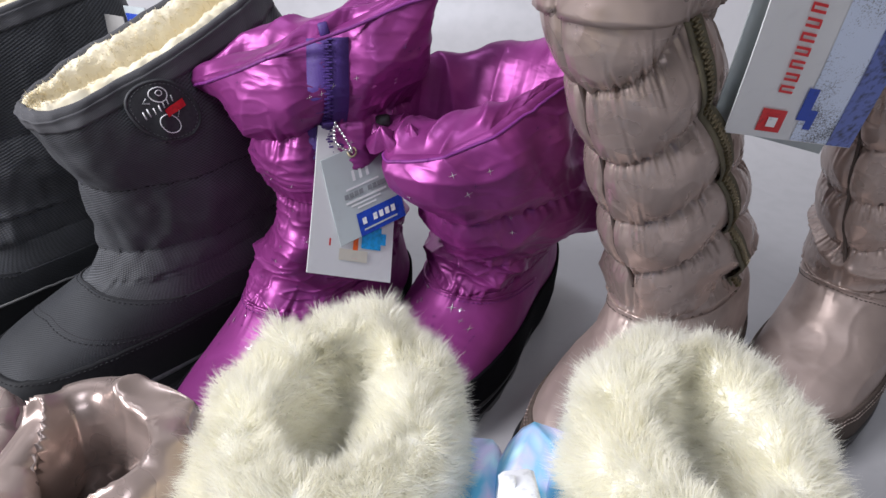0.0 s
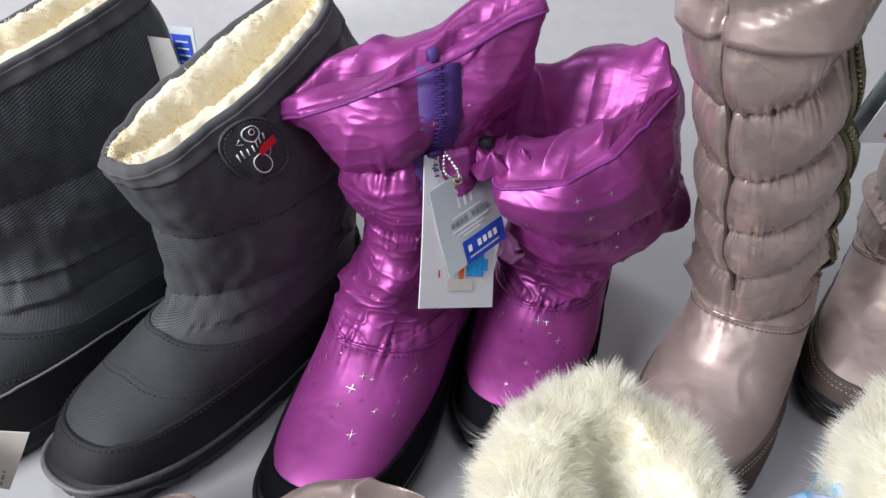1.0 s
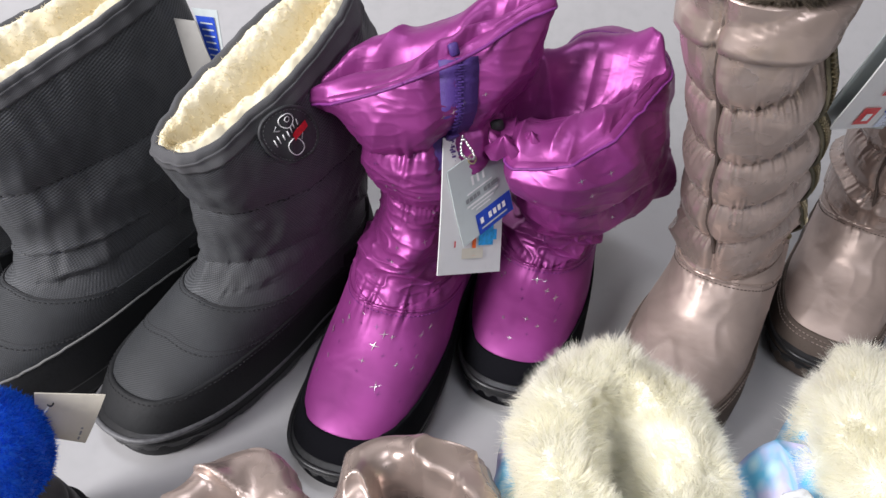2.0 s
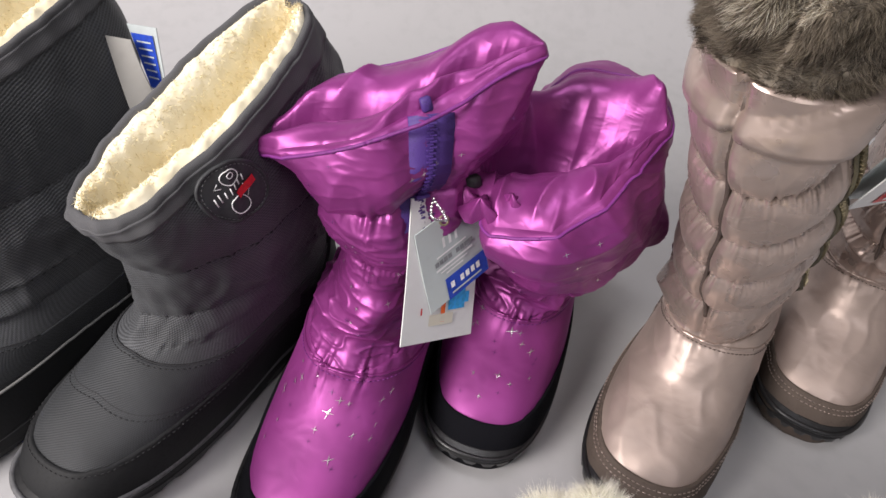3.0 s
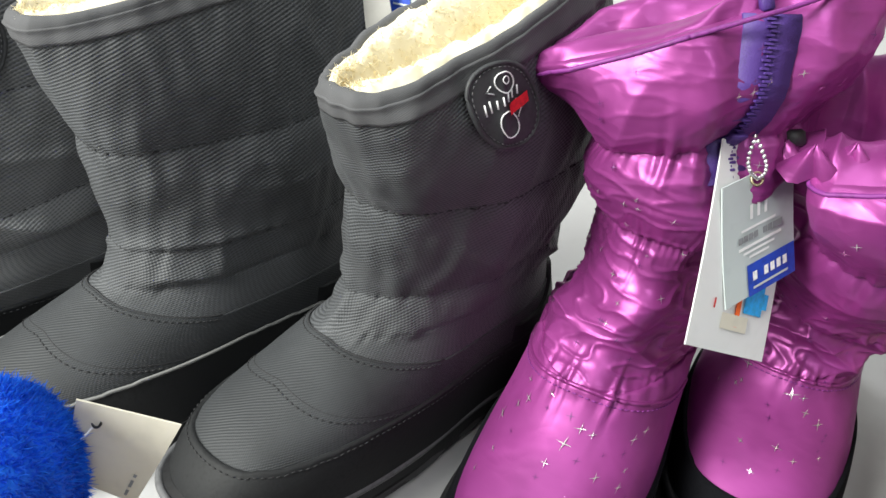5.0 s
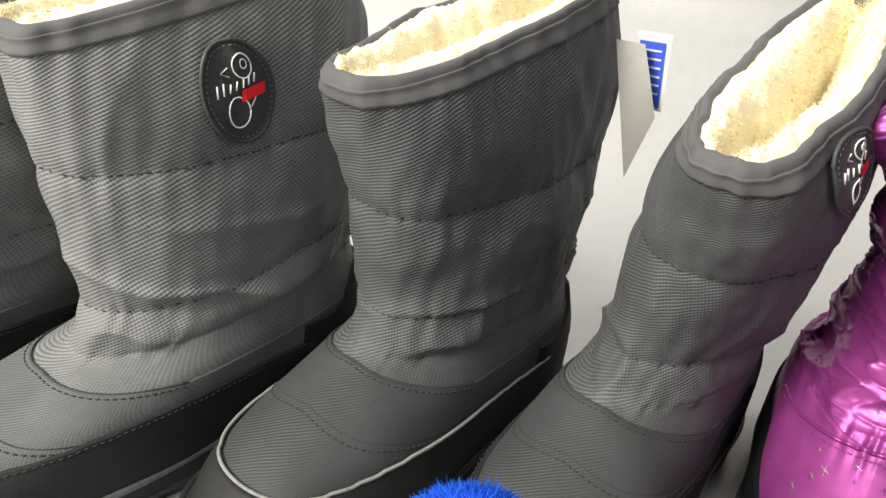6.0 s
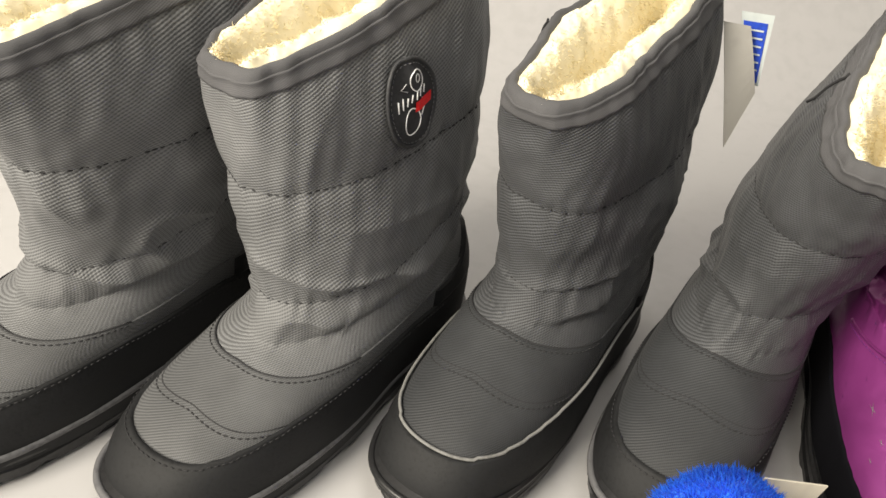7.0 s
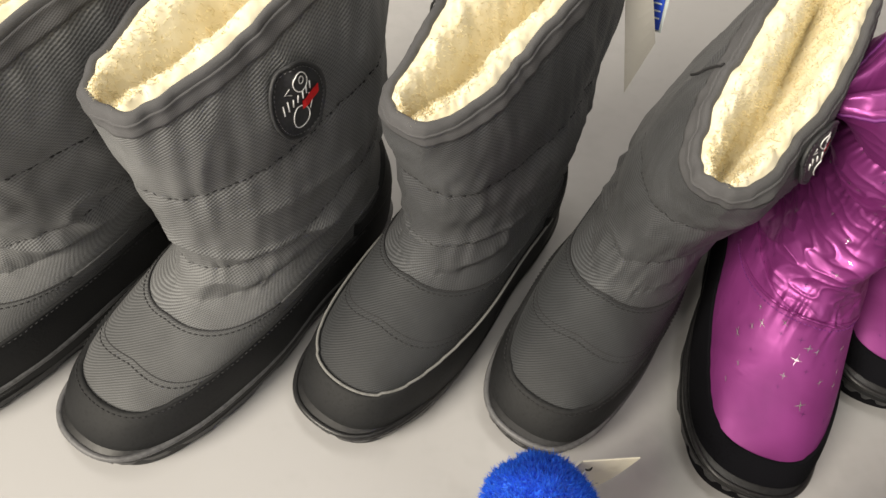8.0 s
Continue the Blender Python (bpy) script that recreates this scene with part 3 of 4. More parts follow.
# ---- black snow boots ----
def black_boot(x, y, turn, label, lean=0.0, seed=1, logo=False, piping=False, stretch=0.0, black=False, fore=0.0, lift=0.0, aft=0.0, tilt=0.0, low=0.0, slim=0.0):
    boot = thing("snow_boot", x, y, turn, label, "boot", "dark snow boots in a row")
    rows = [
        (0.277, 0.000, 0.000, 0.000, 0.045), (0.283, 0.019, -0.004, 0.020, 0.049), (0.278, 0.038, -0.005, 0.045, 0.049),
        (0.262, 0.056 - 0.2 * low, -0.003, 0.070, 0.047), (0.238, 0.071 - 0.5 * low, 0.000, 0.085, 0.045), (0.212, 0.084 - 0.8 * low, 0.004, 0.100, 0.043),
        (0.192, 0.097 - low, 0.008, 0.116, 0.042), (0.183, 0.116 - low, 0.010, 0.135, 0.042), (0.186, 0.145 - 0.5 * low, 0.010, 0.165, 0.043),
        (0.198, 0.180, 0.010, 0.200, 0.043), (0.212 + fore * 0.6, 0.212 + lift * 0.6, 0.018 - stretch * 0.5 + 0.5 * aft, 0.248, 0.038 - 0.6 * slim),
        (0.227 + fore, 0.238 + lift, 0.042 - stretch + aft, 0.294 + 0.5 * aft, 0.030 - slim)]
    rows = [tuple(r) + (lean * smooth(0.06, 0.28, (r[1] + r[3]) / 2), tilt * smooth(0.12, 0.26, (r[1] + r[3]) / 2)) for r in rows]
    wide, fine = waves(seed, 14, 91, 208), waves(seed + 50, 16, 338, 676)

    def relief(s, th, p):
        h = puffs(s, th, (0.54, 0.645, 0.815, 0.985), (0.003, 0.0045, 0.004), 0.0012, 0.02, 34, seed)
        soft = smooth(0.45, 0.6, s)
        h += soft * (0.0013 * wide(p * [0.6, 0.6, 0.4]) + 0.0004 * fine(p * [1, 1, 0.4]) + 0.0016 * (ridges(wide, p * [0.55, 0.55, 0.3], 2.5) - 0.25))
        h += 0.0045 * smooth(0.5, 0.58, s) * (1 - smooth(0.66, 0.80, s)) * (ridges(wide, p * [0.4, 0.4, 0.8], 1.6) - 0.4)
        return h + (1 - soft) * 0.0004 * wide(p * 0.5)

    f = Form(rows, relief, slot=1.3)
    # black: the cloth colours that carry the shade of the neighbouring boots
    cloth, fine_cloth = (TWILL_SHADE, VAMP_SHADE) if black else (TWILL_LIT, VAMP_LIT)
    skin("shaft", f, cloth, boot, 0.28, 1.0, ns=130, nt=170)
    
    vamp_mid = 0.515 - 2.6 * low

    def vamp_top(th):
        return vamp_mid - 0.13 * np.minimum(np.abs(np.arctan2(np.sin(th), np.cos(th))) / 1.35, 1.0) ** 1.5

    skin("vamp", f, fine_cloth, boot, 0.05, vamp_top, ns=60, nt=140, off=0.0010)

    def guard_top(th):
        c = np.cos(th)
        return f.level(th, 0.060 - 0.010 * smooth(0.0, 1.0, c))

    skin("mudguard", f, RUBBER, boot, 0.02, guard_top, ns=26, nt=150, off=0.003)
    heel = lambda th: f.level(th, 0.093 - 0.02 * smooth(0.5, 1.1, np.abs(th - math.pi)))  # noqa: E731
    skin("heel_counter", f, RUBBER, boot, guard_top, heel, math.pi - 1.25, math.pi + 1.25, ns=12, nt=60, off=0.0034, label="black rubberised heel patch")
    outsole(f, boot, GUM, GREY_EDGE if not piping else GUM, seed=seed)
    # seams across the instep
    th = np.linspace(-1.35, 1.35, 70)
    for s_mid in (vamp_mid, vamp_mid - 0.115):
        s = np.maximum(s_mid - 0.13 * (np.abs(th) / 1.35) ** 1.5, guard_top(th) - 0.005)
        part("seam", *tube(line_on(f, s, th, 0.0006), 0.0006, 5), THREAD, boot)
        part("stitching", *stitches(line_on(f, s - 0.012, th, 0.0012), 0.0026, 0.0012, 0.00045), THREAD, boot)
    th = np.linspace(-2.0, 2.0, 140)
    if piping:
        part("piping", *tube(line_on(f, guard_top(th) + 0.004, th, 0.0032), 0.0010, 6), PALE_THREAD, boot, "thin pale grey piping")
    else:
        part("stitching", *stitches(line_on(f, guard_top(th) - 0.014, th, 0.0034), 0.0024, 0.0014, 0.0004), THREAD, boot)
    for s in (0.645, 0.815):
        t2 = np.linspace(0, 2 * math.pi, 150)
        part("stitching", *stitches(line_on(f, s + 0 * t2, t2, 0.0003), 0.0030, 0.0012, 0.0005), THREAD, boot)
    # rim and wool
    skin("rim_band", f, BINDING, boot, 0.970, 1.0, ns=8, nt=170, off=0.0009)
    rim_roll("rim_binding", f, BINDING, boot, 0.006, 0.0045, 0.03, nt=170)
    curl = waves(seed + 9, 40, 700, 1700)
    lump = waves(seed + 13, 20, 250, 560)
    lining, q = mouth("wool_lining", f, WOOL_BASE, boot, lambda u: 0.02 + 3.10 * u, lambda u: -0.02 - 3.10 * u,
                      lambda w, u: 0.007 * np.clip(np.sin(np.pi * np.minimum(w, 1 - w) / 0.4), 0, 1) ** 0.7 - 0.046 * np.exp(-(np.abs(w - 0.5 + 0.05 * np.sin(9 * u)) / 0.15) ** 1.5) * smooth(0.04, 0.42, u) * smooth(0, 0.25, 1 - u),
                      0.004, 150, 60, "cream curly wool lining", lambda p: 0.0004 * curl(p) + 0.0006 * lump(p))
    pts, nrm = scatter(q, 7000, 7, 52, seed + 77)
    nrm = nrm * np.sign(nrm[:, 2:])
    hair = part("wool_nap", *fur(pts, nrm, 0.0026, 0.0003, (0, 0, -0.2), 0.9, seed), WOOL, boot)
    tagged(hair, kind="stuff")
    # cut in the rim band, with a bar tack
    tack = np.linspace(0.93, 0.995, 8)
    part("bar_tack", *tube(line_on(f, tack, 0 * tack + 1.35, 0.002), 0.0008, 5), THREAD, boot)
    if logo:
        s0, t0 = (0.945, TURN(-72)) if seed == 11 else (0.888, TURN(-80))
        a = np.linspace(0, 2 * math.pi, 49)[:-1]
        rr = np.linspace(0, 1, 7)[1:]
        uv = np.concatenate([[[0, 0]]] + [np.stack([0.0195 * r * np.cos(a), 0.0240 * r * np.sin(a)], 1) for r in rr])
        fc = [(0, 1 + (j + 1) % 48, 1 + j) for j in range(48)]
        for i in range(5):
            fc += [(1 + i * 48 + j, 1 + i * 48 + (j + 1) % 48, 1 + (i + 1) * 48 + (j + 1) % 48, 1 + (i + 1) * 48 + j) for j in range(48)]
        patch = part("logo_patch", f.decal(s0, t0, uv, 0.0030), fc, BADGE, boot, "oval black rubber badge")
        part("badge_rim", *tube(f.decal(s0, t0, uv[-48:], 0.0028), 0.0012, 6, True), BADGE, patch)
        ring = np.stack([0.0175 * np.cos(a), 0.0218 * np.sin(a)], 1)
        part("badge_stitching", *stitches(f.decal(s0, t0, np.r_[ring, ring[:1]], 0.0034), 0.0016, 0.0012, 0.0003), GREY_EDGE, patch)

        def stroke(name, pts, r, mat):
            part(name, *tube(f.decal(s0, t0, np.array(pts) * [-0.88, 0.88], 0.0034), r * 0.72, 5), mat, patch)

        c = np.linspace(0, 2 * math.pi, 20)
        stroke("badge_outline", np.stack([0.0045 + 0.006 * np.cos(c), 0.0135 + 0.0065 * np.sin(c)], 1), 0.0005, INK_WHITE)
        stroke("badge_outline", np.stack([0.0055 + 0.0022 * np.cos(c), 0.0145 + 0.0024 * np.sin(c)], 1), 0.0004, INK_WHITE)
        stroke("badge_outline", np.stack([-0.003 + 0.0065 * np.cos(c), -0.0105 + 0.0085 * np.sin(c)], 1), 0.0005, INK_WHITE)
        stroke("badge_outline", [(-0.004, 0.0145), (-0.0085, 0.0120), (-0.0045, 0.0095)], 0.0005, INK_WHITE)
        stroke("badge_outline", [(0.0045, -0.0085), (0.0085, -0.0045), (0.0075, 0.0015)], 0.0005, INK_WHITE)
        slope = 0.18
        for k in range(7):
            u = -0.0145 + k * 0.0040
            hgt = 0.0068 if k in (0, 1) else 0.0048
            stroke("white_bar", [(u, 0.002 + slope * u), (u + 0.0016, 0.002 + hgt + slope * u)], 0.0006, INK_WHITE)
        quad = [(-0.0010, -0.0050), (0.0150, -0.0030), (0.0160, 0.0030), (0.0, 0.0012)]
        m = [np.array(quad[0]) * (1 - i / 6) + np.array(quad[1]) * i / 6 for i in range(7)] + [np.array(quad[3]) * (1 - i / 6) + np.array(quad[2]) * i / 6 for i in range(7)]
        part("red_bar", f.decal(s0, t0, np.array(m) * [-0.88, 0.88], 0.0042), [(i, i + 7, i + 8, i + 1) for i in range(6)], INK_RED, patch, "red printed bar", smooth=False)
    return boot, f


HEAD_K = 145.2
black_boot(-0.069, 0.566, HEAD_K, "charcoal quilted snow boot in shade tone, leaning on the purple one, oval badge", -0.030, 11, True, black=True, fore=0.006, lift=-0.003, aft=0.020, tilt=0.10, slim=0.002)
black_boot(-0.200, 0.570, HEAD_K, "charcoal quilted snow boot in shade tone, with pale piping and cream wool lining", 0.002, 23, False, True, 0.014, black=True)
black_boot(-0.345, 0.550, HEAD_K, "charcoal quilted snow boot with an oval badge and wide opening", 0.006, 37, True, fore=-0.010, low=0.016)
black_boot(-0.480, 0.562, HEAD_K, "charcoal quilted snow boot beside the badged one, cream wool lining", -0.036, 41, False, False, 0.012, low=0.016)


# ---- satin boots ----
def star_prints(f, parent, spots, mat, seed, off=0.0009):
    """Small four-pointed stars printed on the cloth."""
    g = np.random.default_rng(seed)
    for s, th, r in spots:
        a = np.arange(8) * math.pi / 4 + g.uniform(-0.3, 0.3)
        rad = np.where(np.arange(8) % 2 == 0, r, r * 0.12)
        uv = np.concatenate([[[0, 0]], np.stack([rad * np.cos(a), rad * np.sin(a) * 1.0], 1)])
        part("star_print", f.decal(s, th, uv, off), [(0, 1 + (j + 1) % 8, 1 + j) for j in range(8)], mat, parent, smooth=False)


def zip_fastener(f, parent, s, th, tape_mat, tooth_mat, half=0.0075, off=0.0015, pull=True, pull_at=0.35):
    s, th = np.asarray(s, float), np.asarray(th, float)
    c = f.at(s, th, off)
    _, ds, dt, n = f.axes(s, th)
    t = np.gradient(c, axis=0)
    t /= np.linalg.norm(t, axis=1, keepdims=True)
    side = np.cross(n, t)
    side /= np.linalg.norm(side, axis=1, keepdims=True)
    rows = np.stack([c - side * half - n * 0.002, c - side * half, c - side * 0.002 - n * 0.001, c + side * 0.002 - n * 0.001, c + side * half, c + side * half - n * 0.002], 1)
    z = part("zip", rows.reshape(-1, 3), grid_faces(len(c), 6, False), tape_mat, parent)
    d = np.r_[0, np.cumsum(np.linalg.norm(np.diff(c, axis=0), axis=1))]
    pieces = []
    for k, q in enumerate(np.arange(0.001, d[-1], 0.0017)):
        o, u, w, m = (np.array([np.interp(q, d, a[:, i]) for i in range(3)]) for a in (c, t, side, n))
        turn = Matrix((w, u, m)).transposed()
        pieces.append(slab(o + w * (0.0009 if k % 2 else -0.0009) + m * 0.0002, 0.0036, 0.0010, 0.0016, turn))
    part("zip_teeth", *join(pieces), tooth_mat, z, smooth=False)
    if pull:
        i = int(len(c) * pull_at)
        turn = Matrix((side[i], t[i], n[i])).transposed()
        part("zip_slider", *slab(c[i] + n[i] * 0.002, 0.008, 0.010, 0.004, turn, 0.35), tooth_mat, z)
        down = c[i] - t[i] * 0.014 + n[i] * 0.004
        part("zip_pull", *slab(down, 0.0042, 0.022, 0.0016, turn, 0.4), tooth_mat, z)
    return z, c, n


FOOT_27 = [(0.264, 0.000, 0.000, 0.000, 0.045), (0.270, 0.018, -0.004, 0.020, 0.050), (0.264, 0.036, -0.004, 0.045, 0.050),
           (0.247, 0.052, -0.001, 0.070, 0.048), (0.222, 0.066, 0.003, 0.085, 0.046), (0.197, 0.081, 0.007, 0.100, 0.044)]


def satin_boot(name, x, y, turn, rings, relief, cloth, seam_mat, guard_mat, label, group, guard=(0.056, 0.012), ns=220, nt=300, seam=0.5, lens=0.0):
    boot = thing(name, x, y, turn, label, "boot", group)
    f = Form(rings, relief, lens)
    skin("shaft", f, cloth, boot, seam - 0.01, 1.0, ns=ns, nt=nt)
    skin("vamp", f, {PURPLE: PURPLE_VAMP, BRONZE: BRONZE_VAMP}[cloth], boot, 0.05, seam, ns=60, nt=140, off=0.0012)

    def guard_top(th):
        c = np.cos(th)
        return f.level(th, guard[0] - guard[1] * smooth(-0.1, 1, c) + 0.018 * smooth(0.3, 1, -c))

    skin("mudguard", f, guard_mat, boot, 0.02, guard_top, ns=26, nt=150, off=0.0034)
    outsole(f, boot, GUM, GUM)
    th = np.linspace(-1.5, 1.5, 90)
    s = np.maximum(seam - 0.09 * (np.abs(th) / 1.5) ** 1.7, guard_top(th) - 0.005)
    part("seam", *tube(line_on(f, s, th, 0.0012), 0.0013, 5), cloth, boot)
    part("stitching", *stitches(line_on(f, s - 0.012, th, 0.0016), 0.0026, 0.0011, 0.00045), seam_mat, boot)
    return boot, f, guard_top


def purple_upright():
    rings = [r + (0, 0, 0) for r in FOOT_27] + [
        (0.178, 0.102, 0.014, 0.115, 0.042, -0.002), (0.162, 0.124, 0.022, 0.130, 0.039, -0.006), (0.158, 0.152, 0.034, 0.155, 0.037, -0.010),
        (0.158, 0.188, 0.046, 0.190, 0.038, -0.012), (0.162, 0.222, 0.056, 0.226, 0.044, -0.013, -0.22, 0.14),
        (0.168, 0.252, 0.068, 0.262, 0.056, -0.011, -0.42, 0.30), (0.163, 0.280, 0.096, 0.294, 0.071, -0.004, -0.52, 0.42)]
    wide, fold, crease = waves(101, 16, 78, 182), waves(102, 18, 234, 468), waves(103, 20, 330, 760)

    def relief(s, th, p):
        h = puffs(s, th, (0.49, 0.735, 0.85, 1.0), (0.002, 0.0095, 0.0085), 0.0036, 0.018, 32, 7, None, 0.5)
        up = smooth(0.46, 0.54, s)
        h += up * (0.0020 * wide(p) + (0.0050 - 0.0036 * smooth(0.62, 0.76, s)) * (ridges(fold, p * [0.18, 0.18, 0.62], 1.3) - 0.45))
        h += up * (0.0015 - 0.0009 * smooth(0.78, 0.86, s)) * (ridges(crease, p * [0.5, 0.5, 0.9], 2.2) - 0.3)
        h += 0.0045 * smooth(0.80, 0.86, s) * (ridges(wide, p * [0.45, 0.45, 0.3], 1.6) - 0.4)
        slot = TURN(-33) + TURN(9) * (s - 0.81) / 0.175
        h -= 0.009 * np.exp(-((th - slot) / 0.27) ** 4) * smooth(0.76, 0.84, s)
        low = smooth(0.47, 0.52, s) * (1 - smooth(0.58, 0.70, s))
        h += 0.010 * low * (ridges(wide, p * [0.32, 0.32, 0.9], 1.3) - 0.45)
        return h + (1 - up) * 0.0010 * wide(p * 0.35)

    boot, f, guard_top = satin_boot("satin_boot", 0.019, 0.551, 158.8, rings, relief, PURPLE, PURPLE_SEAM, VELVET,
                                    "purple satin snow boot with silver stars, open flared top", "purple satin boots", lens=0.5)
    crumple = waves(105, 20, 156, 364)

    def lips(w, u):
        slit = 0.40 + 0.10 * np.sin(5.0 * u + 0.6) * np.sin(np.pi * u)
        front = 0.007 * np.sin(np.pi * np.clip(w / 0.34, 0, 1)) ** 0.8
        back = 0.009 * np.sin(np.pi * np.clip((w - slit) / (1 - slit), 0, 1)).clip(0) ** 0.6
        return front + back - 0.026 * np.exp(-np.abs(w - slit) / 0.07)

    mouth("padded_rim", f, PURPLE, boot, lambda u: math.pi / 2 - math.pi * u, lambda u: math.pi / 2 + math.pi * u, lips, 0.0, 200, 90,
          "rolled purple padding", lambda p: 0.0075 * (ridges(crumple, p * [0.55, 0.16, 0.16], 1.4) - 0.4), 0.05)
    th = np.linspace(0, 2 * math.pi, 240)
    part("seam", *tube(line_on(f, 0.985 + 0 * th, th, 0.0), 0.0012, 5, False), PURPLE_SEAM, boot)
    s = np.linspace(0.81, 0.985, 50)
    z, c, n = zip_fastener(f, boot, s, TURN(-33) + TURN(9) * (s - 0.81) / 0.175, VIOLET, VIOLET, 0.0125, 0.0012, True, 0.25)
    # the pieces of zip cloth that stand up at its end
    part("zip_end", *slab(c[-1] + np.array([0.004, -0.002, 0.004]), 0.006, 0.004, 0.008, pose(0, 0, 0, 20, 15, 40), 0.4), VIOLET, z)
    g = np.random.default_rng(5)
    spots = [(g.uniform(0.28, 0.47), g.uniform(-0.9, 0.9), g.uniform(0.0024, 0.0050)) for _ in range(17)]
    star_prints(f, boot, spots, GLITTER, 1, 0.0021)
    spots = [(g.uniform(0.6, 0.97), g.uniform(-1.6, 1.6), g.uniform(0.0014, 0.0026)) for _ in range(40)]
    star_prints(f, boot, spots, GLITTER, 2, 0.0010)
    spots = [(g.uniform(0.26, 0.97), g.uniform(-1.5, 1.5), g.uniform(0.0018, 0.0028)) for _ in range(60)]
    star_prints(f, boot, spots, DARK_PRINT, 3, 0.0019)
    return boot, f


def purple_slumped():
    rings = [r + (0, 0, 0) for r in FOOT_27] + [
        (0.186, 0.104, 0.014, 0.115, 0.045, -0.004), (0.186, 0.126, 0.020, 0.138, 0.047, -0.012), (0.202, 0.154, 0.032, 0.164, 0.056, -0.020),
        (0.234, 0.182, 0.060, 0.198, 0.056, -0.018, -0.05, 0.05), (0.258, 0.208, 0.092, 0.236, 0.055, -0.012, -0.22, 0.20), (0.260, 0.234, 0.146, 0.276, 0.055, -0.006, -0.38, 0.34)]
    wide, fold, crease = waves(111, 16, 78, 182), waves(112, 18, 208, 416), waves(113, 20, 330, 760)

    def relief(s, th, p):
        h = puffs(s, th, (0.5, 0.64, 0.82, 1.0), (0.003, 0.010, 0.0085), 0.0036, 0.018, 30, 17, None, 0.5)
        up = smooth(0.47, 0.55, s)
        crush = np.exp(-((th - 0.55) / 0.5) ** 2) * smooth(0.72, 0.9, s)
        h += up * (0.0022 * wide(p) + (0.0046 - 0.0030 * smooth(0.60, 0.74, s)) * (ridges(fold, p * [0.24, 0.24, 0.6], 1.3) - 0.45)) + crush * (0.009 * (ridges(fold, p * 0.3, 1.2) - 0.6))
        h += up * (0.0015 - 0.0009 * smooth(0.64, 0.75, s)) * (ridges(crease, p * [0.5, 0.5, 0.9], 2.0) - 0.3)
        h += 0.0060 * smooth(0.62, 0.72, s) * (ridges(wide, p * [0.5, 0.5, 0.35], 1.6) - 0.4)
        h -= 0.016 * np.maximum(0, 1 - np.abs(th - 0.8) / 0.34) * smooth(0.74, 0.98, s)
        low = smooth(0.49, 0.54, s) * (1 - smooth(0.62, 0.72, s))
        h += 0.010 * low * (ridges(wide, p * [0.36, 0.36, 1.0], 1.3) - 0.45)
        return h + (1 - up) * 0.0009 * wide(p * 0.35)

    boot, f, guard_top = satin_boot("satin_boot", 0.150, 0.628, 159.5, rings, relief, PURPLE, PURPLE_SEAM, VELVET,
                                    "purple satin snow boot with its top slumped forward", "purple satin boots", lens=0.5)
    crumple = waves(115, 20, 130, 312)

    def lips(w, u):
        slit = 0.52 + 0.08 * np.sin(4.0 * u + 0.3) * np.sin(np.pi * u)
        front = 0.006 * np.sin(np.pi * np.clip(w / 0.35, 0, 1))
        back = 0.017 * np.sin(np.pi * np.clip((w - slit - 0.05) / (0.95 - slit), 0, 1)).clip(0) ** 0.6
        return front + back - 0.045 * np.exp(-(np.abs(w - slit) / 0.11) ** 1.5) * (0.35 + 0.55 * smooth(0.15, 0.4, u) * smooth(0.05, 0.4, 1 - u))

    mouth("padded_rim", f, PURPLE, boot, lambda u: math.pi / 2 - math.pi * u, lambda u: math.pi / 2 + math.pi * u, lips, 0.0, 200, 90,
          "thick rolled purple padding", lambda p: 0.0085 * (ridges(crumple, p * [0.5, 0.2, 0.2], 1.4) - 0.4), 0.05)
    th = np.linspace(0, 2 * math.pi, 240)
    part("seam", *tube(line_on(f, 0.985 + 0 * th, th, 0.0), 0.0012, 5, False), PURPLE_SEAM, boot)
    # a gathered pleat beside the zip's end
    root = f.at(np.array(1.0), np.array(TURN(40)), 0.0)
    for k, (dx, dy, tip) in enumerate(((0.0, -0.004, 0.016), (-0.016, -0.012, 0.019), (0.012, -0.016, 0.012))):
        n = 22
        a = np.linspace(0, 2 * math.pi, n, endpoint=False)
        rad = 0.013 * (1 + 0.35 * np.sin(3 * a + k) + 0.12 * np.sin(7 * a + 2 * k))
        rows = []
        for h in np.linspace(0, 1, 9):
            c = root + np.array([dx, dy, -0.006 + tip * h]) + np.array([0.004 * h, 0.010 * h, 0])
            r = rad * (1 - h) ** 0.8 + 0.0006
            rows.append(c + np.stack([r * np.cos(a), r * np.sin(a), 0.002 * np.sin(5 * a + 3 * h)], 1))
        part("pleat", np.stack(rows).reshape(-1, 3), grid_faces(9, n, True), PURPLE, boot)
    part("care_label", *slab(f.bare(0.97, 0.0) * [1, 0, 0] + np.array([0.004, 0.166, 0.222]), 0.009, 0.0015, 0.012, pose(0, 0, 0, 20, 12, 10), 0.3), INK_WHITE, boot, "small white sewn-in label")
    s = np.linspace(0.86, 1.0, 24)
    zip_fastener(f, boot, s, TURN(62) + 0 * s, VIOLET, VIOLET, 0.006, 0.001, False)
    part("zip_end", *slab(f.at(np.array(1.0), np.array(TURN(62)), 0.0) + np.array([0, 0, 0.006]), 0.010, 0.007, 0.008, pose(0, 0, 0, 25, 10, 30), 0.4), BLACK_NYLON, boot)
    g = np.random.default_rng(15)
    star_prints(f, boot, [(g.uniform(0.28, 0.48), g.uniform(-1.0, 0.9), g.uniform(0.0024, 0.0050)) for _ in range(14)], GLITTER, 4, 0.0021)
